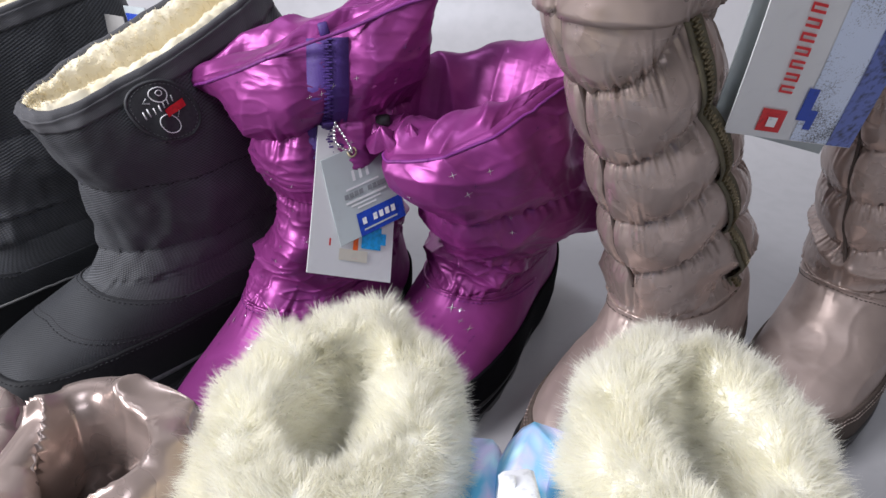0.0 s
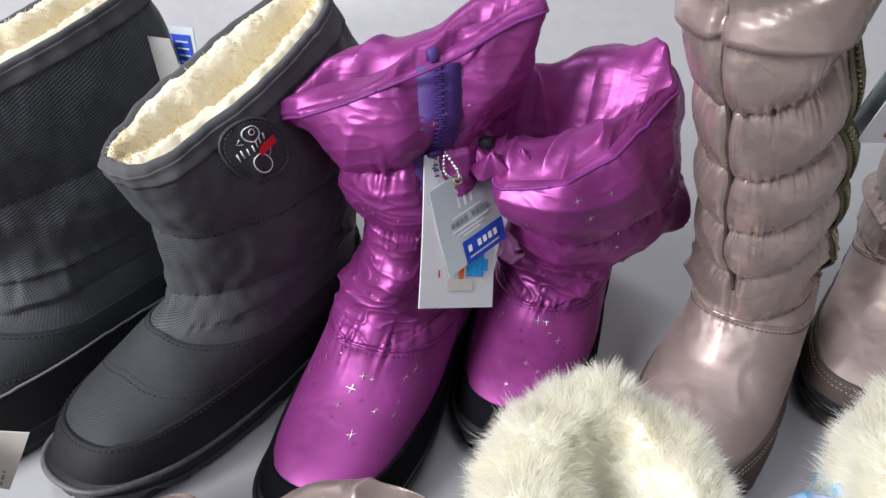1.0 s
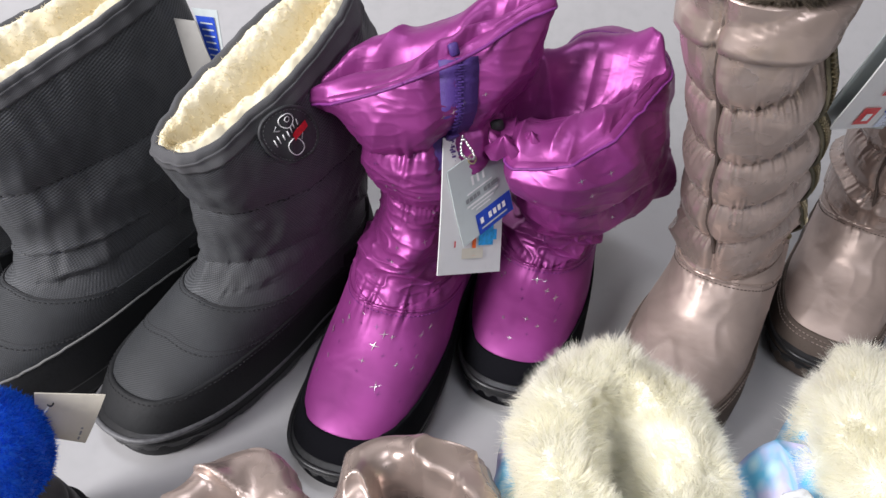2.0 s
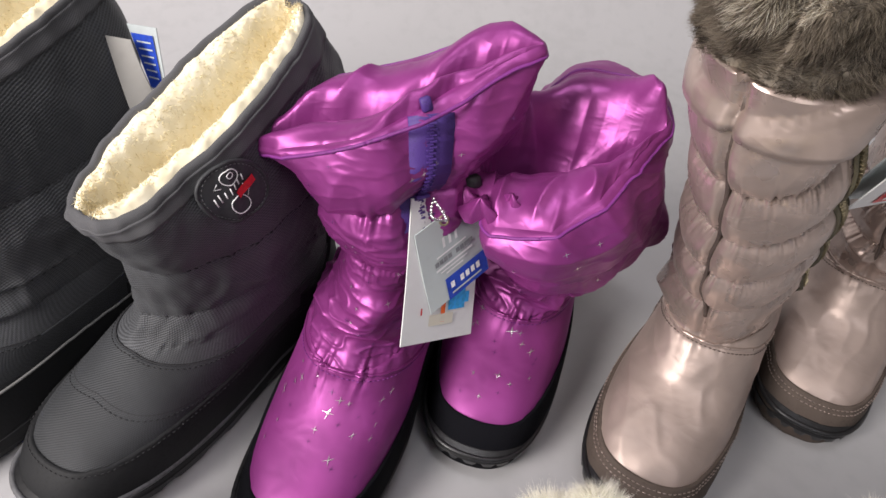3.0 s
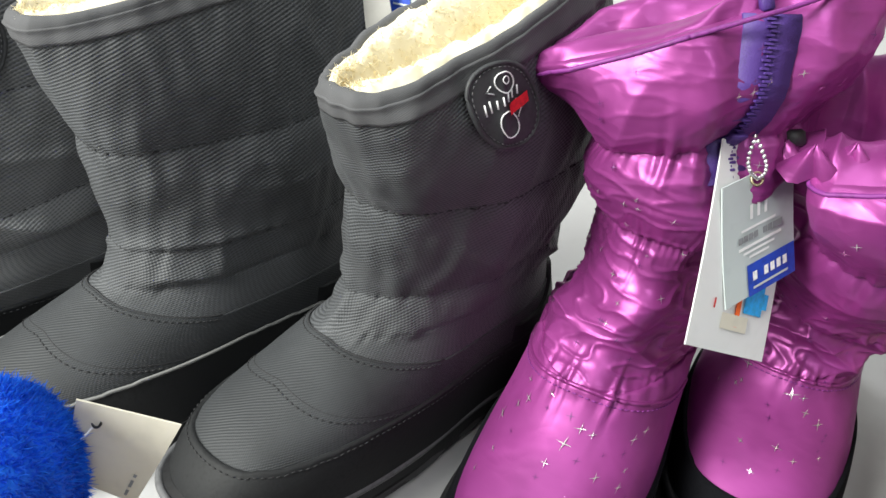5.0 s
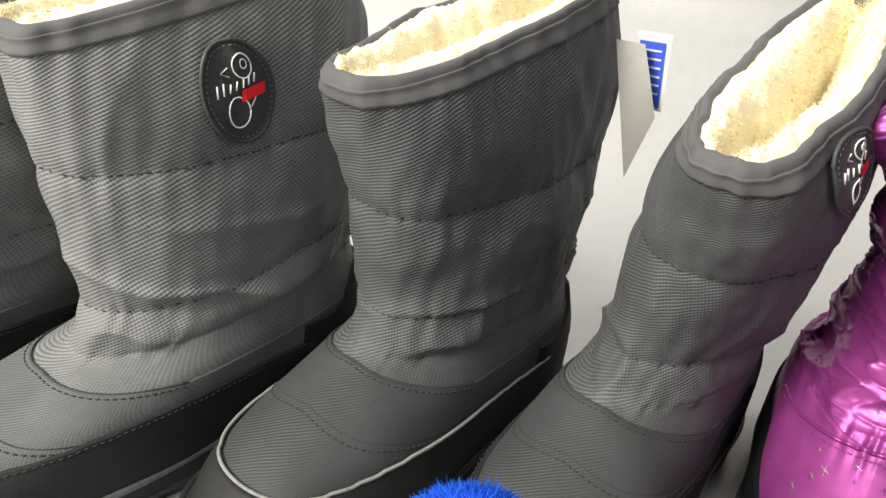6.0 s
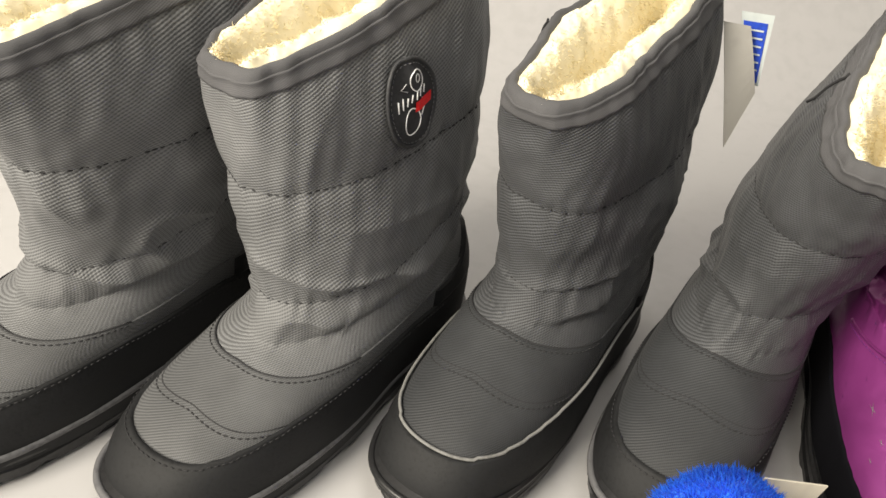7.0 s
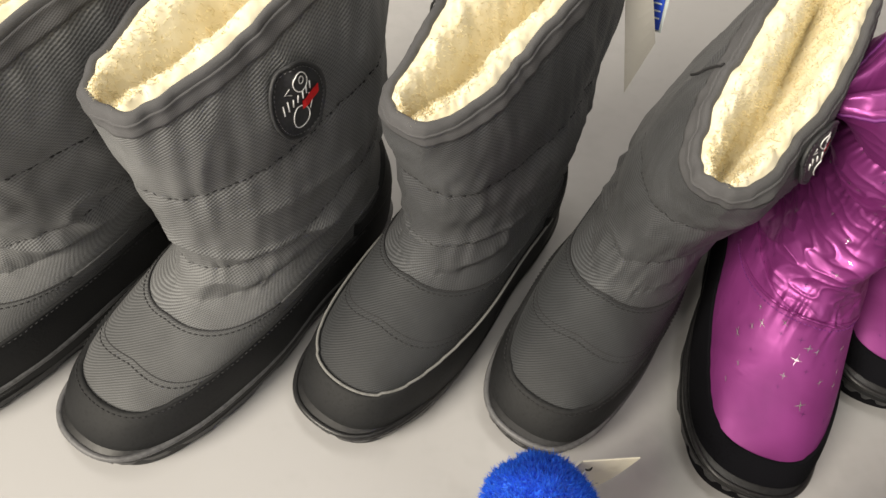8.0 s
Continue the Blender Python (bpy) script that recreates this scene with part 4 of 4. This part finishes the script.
    star_prints(f, boot, [(g.uniform(0.6, 0.97), g.uniform(-1.6, 1.6), g.uniform(0.0014, 0.0028)) for _ in range(36)], GLITTER, 5, 0.0010)
    star_prints(f, boot, [(g.uniform(0.26, 0.97), g.uniform(-1.5, 1.5), g.uniform(0.0018, 0.0028)) for _ in range(50)], DARK_PRINT, 6, 0.0019)
    return boot, f


def bronze_tall(x, y, label, seed, lean=1.0):
    rings = [r + (0, 0, 0) for r in FOOT_27] + [
        (0.182, 0.104, 0.014, 0.115, 0.043, 0.002), (0.172, 0.122, 0.022, 0.128, 0.040, 0.005), (0.186, 0.158, 0.044, 0.160, 0.038, 0.006 * lean),
        (0.205, 0.190, 0.068, 0.190, 0.037, 0.008 * lean), (0.224, 0.222, 0.094, 0.222, 0.037, 0.010 * lean), (0.243, 0.254, 0.121, 0.254, 0.036, 0.012 * lean),
        (0.262, 0.286, 0.156, 0.288, 0.035, 0.016 * lean), (0.280, 0.318, 0.176, 0.322, 0.035, 0.022 * lean), (0.296, 0.360, 0.196, 0.368, 0.038, 0.029 * lean)]
    n = len(rings) - 1
    wide, fold = waves(seed, 16, 78, 182), waves(seed + 1, 18, 234, 494)
    lines = [(6.7 + k * 1.46) / n for k in range(5)] + [0.99]

    def mid_seam(s):
        return 0.28 * smooth(0.5, 0.65, s)

    def dip(th):
        th = th - 0.28
        a = np.abs(np.arctan2(np.sin(th), np.cos(th)))
        near = 1 - np.cos(np.minimum(a, 1.6) / 2)
        side = np.where(np.sin(th) < 0, 0.27, 0.10)
        back = smooth(1.6, 2.8, a)
        return -0.02 + near * side * (1 - back) + 0.055 * back

    def relief(s, th, p):
        h = puffs(s, th, lines, [0.0090] * 5, 0.0036, 0.013, 42, seed, dip, 0.5)
        up = smooth(0.44, 0.54, s)
        h += up * (0.0006 * wide(p) + 0.0004 * (ridges(fold, p * [1, 1, 0.5], 1.6) - 0.4))
        h -= 0.0048 * np.exp(-np.abs((th - mid_seam(s)) / 0.06) ** 1.4) * up
        low = smooth(0.46, 0.50, s) * (1 - smooth(0.53, 0.60, s))
        h += 0.009 * low * (ridges(wide, p * [0.32, 0.32, 0.95], 1.3) - 0.45)
        return h + (1 - up) * (0.0014 * wide(p * 0.35) + 0.0010 * (ridges(fold, p * [0.5, 0.15, 0.5], 2) - 0.3))

    boot, f, guard_top = satin_boot("tall_boot", x, y, HEAD_K, rings, relief, BRONZE, BRONZE_SEAM, TAUPE, label, "tall bronze boots", (0.052, 0.008), ns=230, seam=0.475)
    th = np.linspace(-1.9, 1.9, 130)
    for d in (0.014, 0.026):
        part("stitching", *stitches(line_on(f, guard_top(th) - d, th, 0.0038), 0.0026, 0.0012, 0.0005), BRONZE, boot)
    for s in lines[:-1]:
        t2 = np.linspace(-2.6, 2.6, 120)
        part("stitching", *stitches(line_on(f, s + dip(t2), t2, 0.0004), 0.0030, 0.0012, 0.0004), BRONZE_SEAM, boot)
    s = np.linspace(0.53, 0.985, 60)
    run = np.pad(line_on(f, s, mid_seam(s), 0.0016), ((4, 4), (0, 0)), mode="edge")
    run = np.stack([np.convolve(run[:, k], np.ones(9) / 9, mode="valid") for k in range(3)], 1)
    part("front_seam", *tube(run, 0.0014, 6), BRONZE_SEAM, boot)
    s = np.linspace(0.50, 0.97, 80)
    zip_fastener(f, boot, s, TURN(-78) - 0.25 * (1 - (s - 0.5) / 0.47) ** 2, OLIVE, BRASS, 0.0060, 0.0020, False)
    skin("top_band", f, BRONZE, boot, 0.955, 1.02, ns=14, nt=200, off=0.0035)
    # fur cuff
    th = np.linspace(0, 2 * math.pi, 160, endpoint=False)
    rim = f.bare(1.0, th)
    mid = rim.mean(0)
    lump = waves(seed + 5, 18, 156, 390)
    rows = []
    for k, up, inn in ((0.97, -0.002, 0), (1.06, 0.006, 0), (1.16, 0.020, 0), (1.20, 0.038, 0), (1.10, 0.054, 0), (0.84, 0.058, 0), (0.52, 0.048, 0), (0.34, 0.026, 0), (0.28, -0.005, 0), (0.26, -0.05, 0)):
        q = mid + (rim - mid) * [k, k * 0.97, 1.0]
        q[:, 2] += up
        q[:, 1] += 0.35 * up
        rows.append(q)
    q = np.stack(rows)
    q = q + ((q - q.mean((0, 1))) * (0.05 * lump(q))[..., None]) * np.array([1, 1, 0.6])
    part("fur_base", q.reshape(-1, 3), grid_faces(len(q), 160, True) + [tuple(1440 + j for j in range(160))], FUR_GREY_BASE, boot, "mottled grey faux fur cuff")
    g = np.random.default_rng(seed)
    for mat, count, ln, keep in ((FUR_GREY, 90000, 0.0060, None), (FUR_PALE, 70000, 0.0066, 1)):
        pts, way = scatter(q, count, 0, 9, seed + (keep or 0))
        if keep:
            ok = 0.6 * lump(pts * 0.22 + 0.3) + (pts[:, 0] - mid[0]) / 0.035 + (pts[:, 2] - mid[2] - 0.03) / 0.03 > 0.35
            pts, way = pts[ok], way[ok]
        comb = waves(seed + 8, 12, 70, 150)
        n2 = way + np.stack([comb(pts), comb(pts + 0.2), comb(pts + 0.4)], -1) * 0.55
        tagged(part("fur_nap", *fur(pts, n2, ln, 0.00017, (0, 0, -0.5), 0.25, seed + 3, locks=1600, pull=0.5), mat, boot), kind="stuff")
    return boot, f


p1_boot, p1_form = purple_upright()
p2_boot, p2_form = purple_slumped()
b1_boot, b1_form = bronze_tall(0.319, 0.554, "tall bronze satin quilted boot with side zip and fur cuff", 201)
b2_boot, b2_form = bronze_tall(0.492, 0.630, "tall bronze satin quilted boot at the row's end", 221, 0.6)


# ---- small boots in the front row ----
def frost_boot(x, y, turn, label, seed, side, lock, size, tall):
    """A child's boot: frost-printed shaft, thick ivory fur cuff, white buckle."""
    boot = thing("child_boot", x, y, turn, label, "boot", "children's frost-print boots")
    rings = [(a * size, b * tall, c * size, d * tall, e * size) for a, b, c, d, e in [(0.180, 0.0, 0.0, 0.0, 0.034), (0.184, 0.018, -0.003, 0.018, 0.038), (0.180, 0.036, -0.003, 0.04, 0.037), (0.165, 0.05, 0.0, 0.06, 0.035),
             (0.135, 0.064, 0.004, 0.075, 0.033), (0.112, 0.08, 0.006, 0.09, 0.033), (0.118, 0.11, -0.004, 0.115, 0.045), (0.120, 0.145, -0.008, 0.15, 0.047), (0.112, 0.178, -0.002, 0.183, 0.040)]]
    wide = waves(seed, 14, 104, 234)
    f = Form(rings, lambda s, th, p: puffs(s, th, (0.55, 0.7, 0.85, 1.0), (0.003, 0.004, 0.004), 0.001, 0.02, 20, seed) + 0.001 * wide(p))
    skin("shaft", f, ICE, boot, 0.0, 1.0, ns=70, nt=110)
    skin("mudguard", f, WHITE_PLASTIC, boot, 0.02, lambda th: f.level(th, 0.04), ns=16, nt=100, off=0.003)
    outsole(f, boot, WHITE_PLASTIC, WHITE_PLASTIC)
    th = np.linspace(0, 2 * math.pi, 140, endpoint=False)
    rim = f.bare(1.0, th)
    mid = rim.mean(0)
    rows = []
    for k, up in ((0.96, -0.012), (1.03, -0.006), (1.06, 0.006), (1.0, 0.020), (0.84, 0.031), (0.58, 0.033), (0.34, 0.022), (0.20, -0.004), (0.16, -0.045)):
        q = mid + (rim - mid) * [k * 0.95, k if k > 0.5 else k * 1.7, 1]
        q[:, 2] += up
        rows.append(q)
    q = np.stack(rows)
    lump = waves(seed + 2, 18, 182, 416)
    q = q + (q - q.mean((0, 1))) * (0.045 * lump(q))[..., None]
    part("fur_base", q.reshape(-1, 3), grid_faces(9, 140, True) + [tuple(8 * 140 + j for j in range(140))], FUR_CREAM_BASE, boot, "thick ivory fur cuff")
    pts, way = scatter(q, 90000, 0, 8, seed)
    tagged(part("fur_nap", *fur(pts, way + 0.25 * np.stack([lump(pts), lump(pts + 0.1), lump(pts + 0.2)], -1), 0.0082, 0.00016, (0, 0, 0.1), 0.3, seed + 1, locks=1500, pull=0.45), FUR_CREAM, boot), kind="stuff")
    skin("side_flap", f, ICE, boot, 0.72, 1.14, TURN(side - 38), TURN(side + 38), ns=16, nt=30, off=0.016, label="frost-printed flap beside the fur")
    # buckle on the side
    c = np.array(lock)
    body = part("buckle", *slab(c, 0.012, 0.034, 0.020, pose(0, 0, 0, 8, 10, 6), 0.25), WHITE_PLASTIC, boot, "white plastic buckle")
    for dy in (-0.010, 0.0, 0.010):
        part("buckle_tooth", *slab(c + np.array([0.006, dy, 0.003]), 0.005, 0.005, 0.014, None, 0.3), WHITE_PLASTIC, body)
    part("cord_lock", *ball(c + np.array([-0.002, 0.026, 0.010]), 0.0075, 14, 10), WHITE_PLASTIC, body)
    return boot


def small_bronze(x, y, turn, label, seed, high=0.19):
    boot = thing("short_boot", x, y, turn, label, "boot", "small bronze boots")
    k = high / 0.19
    rings = [(0.19, 0.0, 0.0, 0.0, 0.034), (0.194, 0.018, -0.003, 0.018, 0.038), (0.190, 0.034, -0.003, 0.038, 0.037), (0.172, 0.05, 0.0, 0.06, 0.035),
             (0.140, 0.065, 0.004, 0.078, 0.033), (0.112, 0.085, 0.008, 0.095, 0.032), (0.106, 0.12 * k, 0.012, 0.125 * k, 0.033), (0.108, 0.155 * k, 0.012, 0.158 * k, 0.036), (0.104, 0.186 * k, 0.016, 0.192 * k, 0.036)]
    wide, fold = waves(seed, 14, 91, 208), waves(seed + 1, 16, 234, 442)

    def relief(s, th, p):
        up = smooth(0.5, 0.62, s)
        return puffs(s, th, (0.6, 0.74, 0.88, 1.0), (0.004, 0.006, 0.005), 0.0018, 0.014, 24, seed) + up * (0.002 * wide(p) + 0.004 * (ridges(fold, p * 0.4, 1.3) - 0.5) * smooth(0.62, 0.85, s))

    f = Form(rings, relief)
    skin("shaft", f, BRONZE, boot, 0.05, 1.0, ns=110, nt=160)
    skin("mudguard", f, TAUPE, boot, 0.02, lambda th: f.level(th, 0.04), ns=16, nt=100, off=0.003)
    outsole(f, boot, GUM, GUM)
    crumple = waves(seed + 3, 20, 182, 390)
    soft_rim("padded_rim", f, BRONZE, boot, 0.48, 0.40, 0.012, 0.010, 0.06, nt=160, label="crumpled bronze satin edge", relief=lambda p: 0.0110 * (ridges(crumple, p * 0.42, 1.3) - 0.4))
    return boot


def blue_cuff_boot(x, y, turn):
    boot = thing("child_boot", x, y, turn, "small black child boot with bright blue fleece cuff", "boot")
    rings = [(0.160, 0.0, 0.0, 0.0, 0.031), (0.164, 0.016, -0.003, 0.016, 0.034), (0.160, 0.032, -0.003, 0.036, 0.033), (0.145, 0.046, 0.0, 0.052, 0.032),
             (0.112, 0.058, 0.006, 0.066, 0.029), (0.086, 0.075, 0.010, 0.08, 0.026), (0.078, 0.10, 0.010, 0.10, 0.025), (0.078, 0.122, 0.010, 0.122, 0.026)]
    wide = waves(301, 14, 104, 234)
    f = Form(rings, lambda s, th, p: 0.0015 * wide(p) * smooth(0.4, 0.6, s))
    skin("shaft", f, BLACK_NYLON, boot, 0.0, 1.0, ns=60, nt=100)
    skin("mudguard", f, RUBBER, boot, 0.02, lambda th: f.level(th, 0.036), ns=14, nt=90, off=0.003)
    outsole(f, boot, GUM, GUM)
    th = np.linspace(0, 2 * math.pi, 120, endpoint=False)
    rim = f.bare(1.0, th)
    mid = rim.mean(0)
    rows = []
    for k, up in ((1.0, -0.012), (1.10, -0.002), (1.08, 0.012), (0.92, 0.025), (0.68, 0.034), (0.42, 0.039), (0.18, 0.041), (0.02, 0.041)):
        q = mid + (rim - mid) * [k, k, 1]
        q[:, 2] += up
        rows.append(q)
    q = np.stack(rows)
    lump = waves(303, 18, 234, 520)
    q = q + (q - q.mean((0, 1))) * (0.03 * lump(q))[..., None]
    part("fleece_base", q.reshape(-1, 3), grid_faces(8, 120, True) + [tuple(7 * 120 + j for j in range(120))], FUR_BLUE_BASE, boot, "bright blue fleece cuff")
    pts, way = scatter(q, 18000, 0, 7, 9)
    tagged(part("fleece_nap", *fur(pts, way, 0.0040, 0.0003, (0, 0, 0), 0.6, 19), FUR_BLUE, boot), kind="stuff")
    a = np.linspace(0, 2 * math.pi, 30)
    for k, t0 in enumerate((-60, 60)):
        c = f.at(np.array(0.84), np.array(TURN(t0)), 0.004)
        loop = c + np.stack([0.004 * np.cos(a) * 0.5, 0.007 * np.cos(a), 0.017 * np.sin(a)], 1)
        part("cord_loop", *tube(loop, 0.0016, 6, True), FUR_BLUE, boot, "bright blue cord loop")
    return boot


frost_boot(0.060, 0.218, 175, "child boot with frost print and ivory fur cuff", 231, -75, (-0.058, 0.080, 0.178), 1.09, 1.09)
frost_boot(0.176, 0.198, 183, "child boot with frost print, ivory fur cuff and white buckle", 241, 80, (0.057, 0.072, 0.218), 1.0, 1.20)
small_bronze(-0.022, 0.205, 170, "small bronze satin boot with a crumpled top edge", 251, 0.195)
small_bronze(-0.098, 0.212, 162, "small bronze satin boot beside its pair, top crumpled", 261, 0.168)
blue_cuff_boot(-0.252, 0.272, 178)


# ---- tags and cards ----
def hang_tag(origin, label, name="hang_tag", category="tag"):
    ob = new(name)
    ob.empty_display_size = 0.02
    ob.matrix_world = pose(*origin)
    return tagged(ob, label, category)


def rel(points, origin):
    return [tuple(np.array(q) - np.array(origin)) for q in points]


def bars(tag, corners, spots, mat, name="print_bar", bend=0.0):
    for u0, v0, u1, v1 in spots:
        part(name, *on_card(corners, u0, v0, u1, v1, 0.0009, bend), mat, tag, smooth=False)


def bead_chain(parent, pts, r=0.0011):
    p = np.array(pts, float)
    d = np.r_[0, np.cumsum(np.linalg.norm(np.diff(p, axis=0), axis=1))]
    for q in np.arange(0, d[-1], r * 2.3):
        c = [np.interp(q, d, p[:, k]) for k in range(3)]
        part("bead", *ball(c, r, 8, 6), STEEL, parent)


def purple_boot_tag():
    o = (0.012, 0.405, 0.232)
    tag = hang_tag(o, "white and grey paper hang tags on a steel bead chain")
    tl, tr, bl = np.array((-0.005, 0.390, 0.217)), np.array((0.033, 0.423, 0.229)), np.array((0.011, 0.381, 0.162))
    u, v = tr - tl, bl - tl
    away = np.cross(u, v)
    away /= np.linalg.norm(away)

    def plane(a, b, d=0.0):
        return tl + a * u + b * v + away * d

    grey = rel([plane(0, 0), plane(1, 0), plane(1, 1), plane(0, 1)], o)
    white = rel([plane(0.10, -0.36, 0.003), plane(1.14, 0.16, 0.006), plane(0.59, 1.72, 0.004), plane(-0.52, 1.10, 0.001)], o)
    w = part("white_card", *card(white, 0.0007, 0.001), CARD, tag, smooth=False)
    bars(w, white, [(0.46, 0.02, 0.68, 0.10)], INK_ORANGE, "orange_mark", 0.0015)
    bars(w, white, [(0.60, 0.62, 0.84, 0.78), (0.76, 0.66, 0.90, 0.74)], INK_SKY, "blue_mark", 0.0015)
    bars(w, white, [(0.50, 0.66, 0.56, 0.86)], INK_ORANGE, "orange_mark", 0.0015)
    bars(w, white, [(0.215, 0.74, 0.235, 0.79)], INK_RED, "red_mark", 0.0015)
    bars(w, white, [(0.34, 0.80, 0.68, 0.88)], CARD_CREAM, "pale_mark", 0.0015)
    g = part("grey_card", *card(grey, 0.0006, -0.0008), CARD_GREY, tag, "pale grey printed card", smooth=False)
    bars(g, grey, [(0.20, 0.475, 0.26, 0.53), (0.27, 0.475, 0.33, 0.53), (0.34, 0.475, 0.40, 0.53), (0.41, 0.475, 0.47, 0.53), (0.54, 0.475, 0.60, 0.53), (0.61, 0.475, 0.67, 0.53), (0.68, 0.475, 0.82, 0.53)], INK_GREY, bend=-0.0008)
    bars(g, grey, [(0.24, 0.42, 0.72, 0.44), (0.20, 0.565, 0.80, 0.59), (0.26, 0.615, 0.70, 0.635), (0.34, 0.66, 0.62, 0.68)], CARD, bend=-0.0008)
    bars(g, grey, [(0.36, 0.24, 0.40, 0.36), (0.46, 0.22, 0.50, 0.36), (0.56, 0.22, 0.60, 0.36)], CARD, bend=-0.0008)
    part("blue_label", *on_card(grey, 0.30, 0.73, 0.98, 1.0, 0.0011, -0.0008), INK_BLUE, g, "blue printed field", smooth=False)
    for a, b in ((0.36, 0.42), (0.52, 0.58), (0.61, 0.67), (0.70, 0.76), (0.79, 0.85)):
        part("white_mark", *on_card(grey, a, 0.80, b, 0.875, 0.0016, -0.0008), INK_WHITE, g, smooth=False)
    part("white_mark", *on_card(grey, 0.36, 0.925, 0.86, 0.945, 0.0016, -0.0008), CARD_GREY, g, smooth=False)
    hole = np.array(rel([plane(0.42, 0.04, -0.002)], o)[0])
    a = np.linspace(0, 2 * math.pi, 18)
    part("eyelet", *tube(hole + np.stack([0.0026 * np.cos(a), 0.0016 * np.sin(a), 0.0026 * np.sin(a)], 1), 0.0007, 6, True), BRASS, g)
    m = p1_boot.matrix_world
    start = np.array(m @ Vector(p1_form.at(np.array(0.865), np.array(TURN(-33)), 0.008))) - np.array(o)
    for side in (-0.004, 0.004):
        t = np.linspace(0, 1, 16)[:, None]
        bead_chain(tag, start * (1 - t) + hole * t + np.array([side, -0.004, -0.002]) * np.sin(np.pi * t))


def bronze_boot_card():
    o = (0.24, 0.375, 0.32)
    tag = hang_tag(o, "printed white card with red bars and snowy picture")
    c = rel([(0.218, 0.321, 0.370), (0.310, 0.368, 0.354), (0.320, 0.415, 0.255), (0.228, 0.368, 0.272)], o)
    w = part("white_card", *card(c, 0.0008, 0.001), CARD, tag, smooth=False)
    part("picture", *on_card(c, 0.49, 0.0, 0.86, 0.99, 0.0010, 0.001), SNOW_PRINT, w, "printed snowy picture", smooth=False)
    part("picture", *on_card(c, 0.79, 0.0, 0.995, 0.99, 0.0014, 0.001), DUSK_PRINT, w, "printed dark blue picture", smooth=False)
    bars(w, c, [(0.20, 0.79, 0.38, 0.95)], INK_RED, "red_square", 0.0015)
    part("white_mark", *on_card(c, 0.255, 0.84, 0.325, 0.91, 0.0016, 0.0015), INK_WHITE, w, smooth=False)
    for k in range(8):
        v = 0.08 + k * 0.078
        bars(w, c, [(0.25, v, 0.35, v + 0.016), (0.25, v + 0.034, 0.35, v + 0.050), (0.25 if k % 2 else 0.335, v, 0.265 if k % 2 else 0.35, v + 0.05)], INK_RED, "red_bar", 0.0015)
    bars(w, c, [(0.46, 0.62, 0.54, 0.84), (0.54, 0.76, 0.60, 0.90)], INK_BLUE, "blue_mark", 0.0015)
    w2 = rel([(0.212, 0.326, 0.370), (0.300, 0.376, 0.350), (0.308, 0.424, 0.246), (0.221, 0.373, 0.274)], o)
    part("back_card", *card(w2, 0.0007, 0.001), CARD_GREY, tag, smooth=False)


def black_boot_tags():
    o = (-0.18, 0.515, 0.25)
    tag = hang_tag(o, "grey pointed tag and blue printed tag behind a black boot")
    grey = rel([(-0.2000, 0.515, 0.262), (-0.1840, 0.512, 0.262), (-0.1700, 0.504, 0.224), (-0.1800, 0.498, 0.188)], o)
    part("grey_card", *card(grey, 0.0012, 0.002), CARD_TAUPE, tag, smooth=False)
    blue = rel([(-0.1880, 0.522, 0.268), (-0.1690, 0.517, 0.2690), (-0.1655, 0.512, 0.226), (-0.1760, 0.515, 0.227)], o)
    b = part("blue_card", *card(blue, 0.0008), CARD_GREY, tag, "card with blue field", smooth=False)
    part("blue_field", *on_card(blue, 0.05, 0.12, 0.84, 0.96, 0.0012), INK_BLUE, b, smooth=False)
    for k in range(6):
        part("print_bar", *on_card(blue, 0.2, 0.22 + k * 0.11, 0.74, 0.245 + k * 0.11, 0.0018), CARD_GREY, b, smooth=False)
    o = (-0.462, 0.453, 0.25)
    tag = hang_tag(o, "small red and white tag behind a black boot")
    c = rel([(-0.4705, 0.4564, 0.262), (-0.4600, 0.4563, 0.2590), (-0.4572, 0.4524, 0.2440), (-0.4660, 0.4494, 0.2390)], o)
    w = part("white_card", *card(c, 0.0008), CARD, tag, smooth=False)
    bars(w, c, [(0.1, 0.1, 0.9, 0.6)], INK_RED, "red_field", 0.0015)


def cream_tag():
    o = (-0.222, 0.252, 0.138)
    tag = hang_tag(o, "cream paper tag on a string at the blue-cuffed boot")
    c = rel([(-0.2334, 0.2563, 0.1494), (-0.1998, 0.2634, 0.1403), (-0.2180, 0.2620, 0.1000), (-0.2420, 0.2600, 0.1090)], o)
    w = part("cream_card", *card(c, 0.0007, 0.0015), CARD_CREAM, tag, smooth=False)
    bars(w, c, [(0.80, 0.62, 0.84, 0.66), (0.80, 0.70, 0.84, 0.80), (0.80, 0.84, 0.84, 0.92)], INK_GREY, "print_bar", 0.0015)
    hole = (np.array(c[0]) * 0.72 + np.array(c[1]) * 0.28) * 0.8 + np.array(c[3]) * 0.2
    a = np.linspace(0, 2 * math.pi, 16)
    part("hole_edge", *tube(hole + np.stack([0.0016 * np.cos(a), 0.001 * np.sin(a), 0.0016 * np.sin(a)], 1) + np.array([0, -0.001, 0.0005]), 0.0005, 5, True), THREAD, w)
    t = np.linspace(0, 1, 14)[:, None]
    part("string", *tube(hole * (1 - t) + np.array([-0.020, -0.006, -0.006]) * t + np.array([0, -0.002, -0.004]) * np.sin(np.pi * t), 0.0005, 5), CARD, tag)


purple_boot_tag()
bronze_boot_card()
black_boot_tags()
cream_tag()
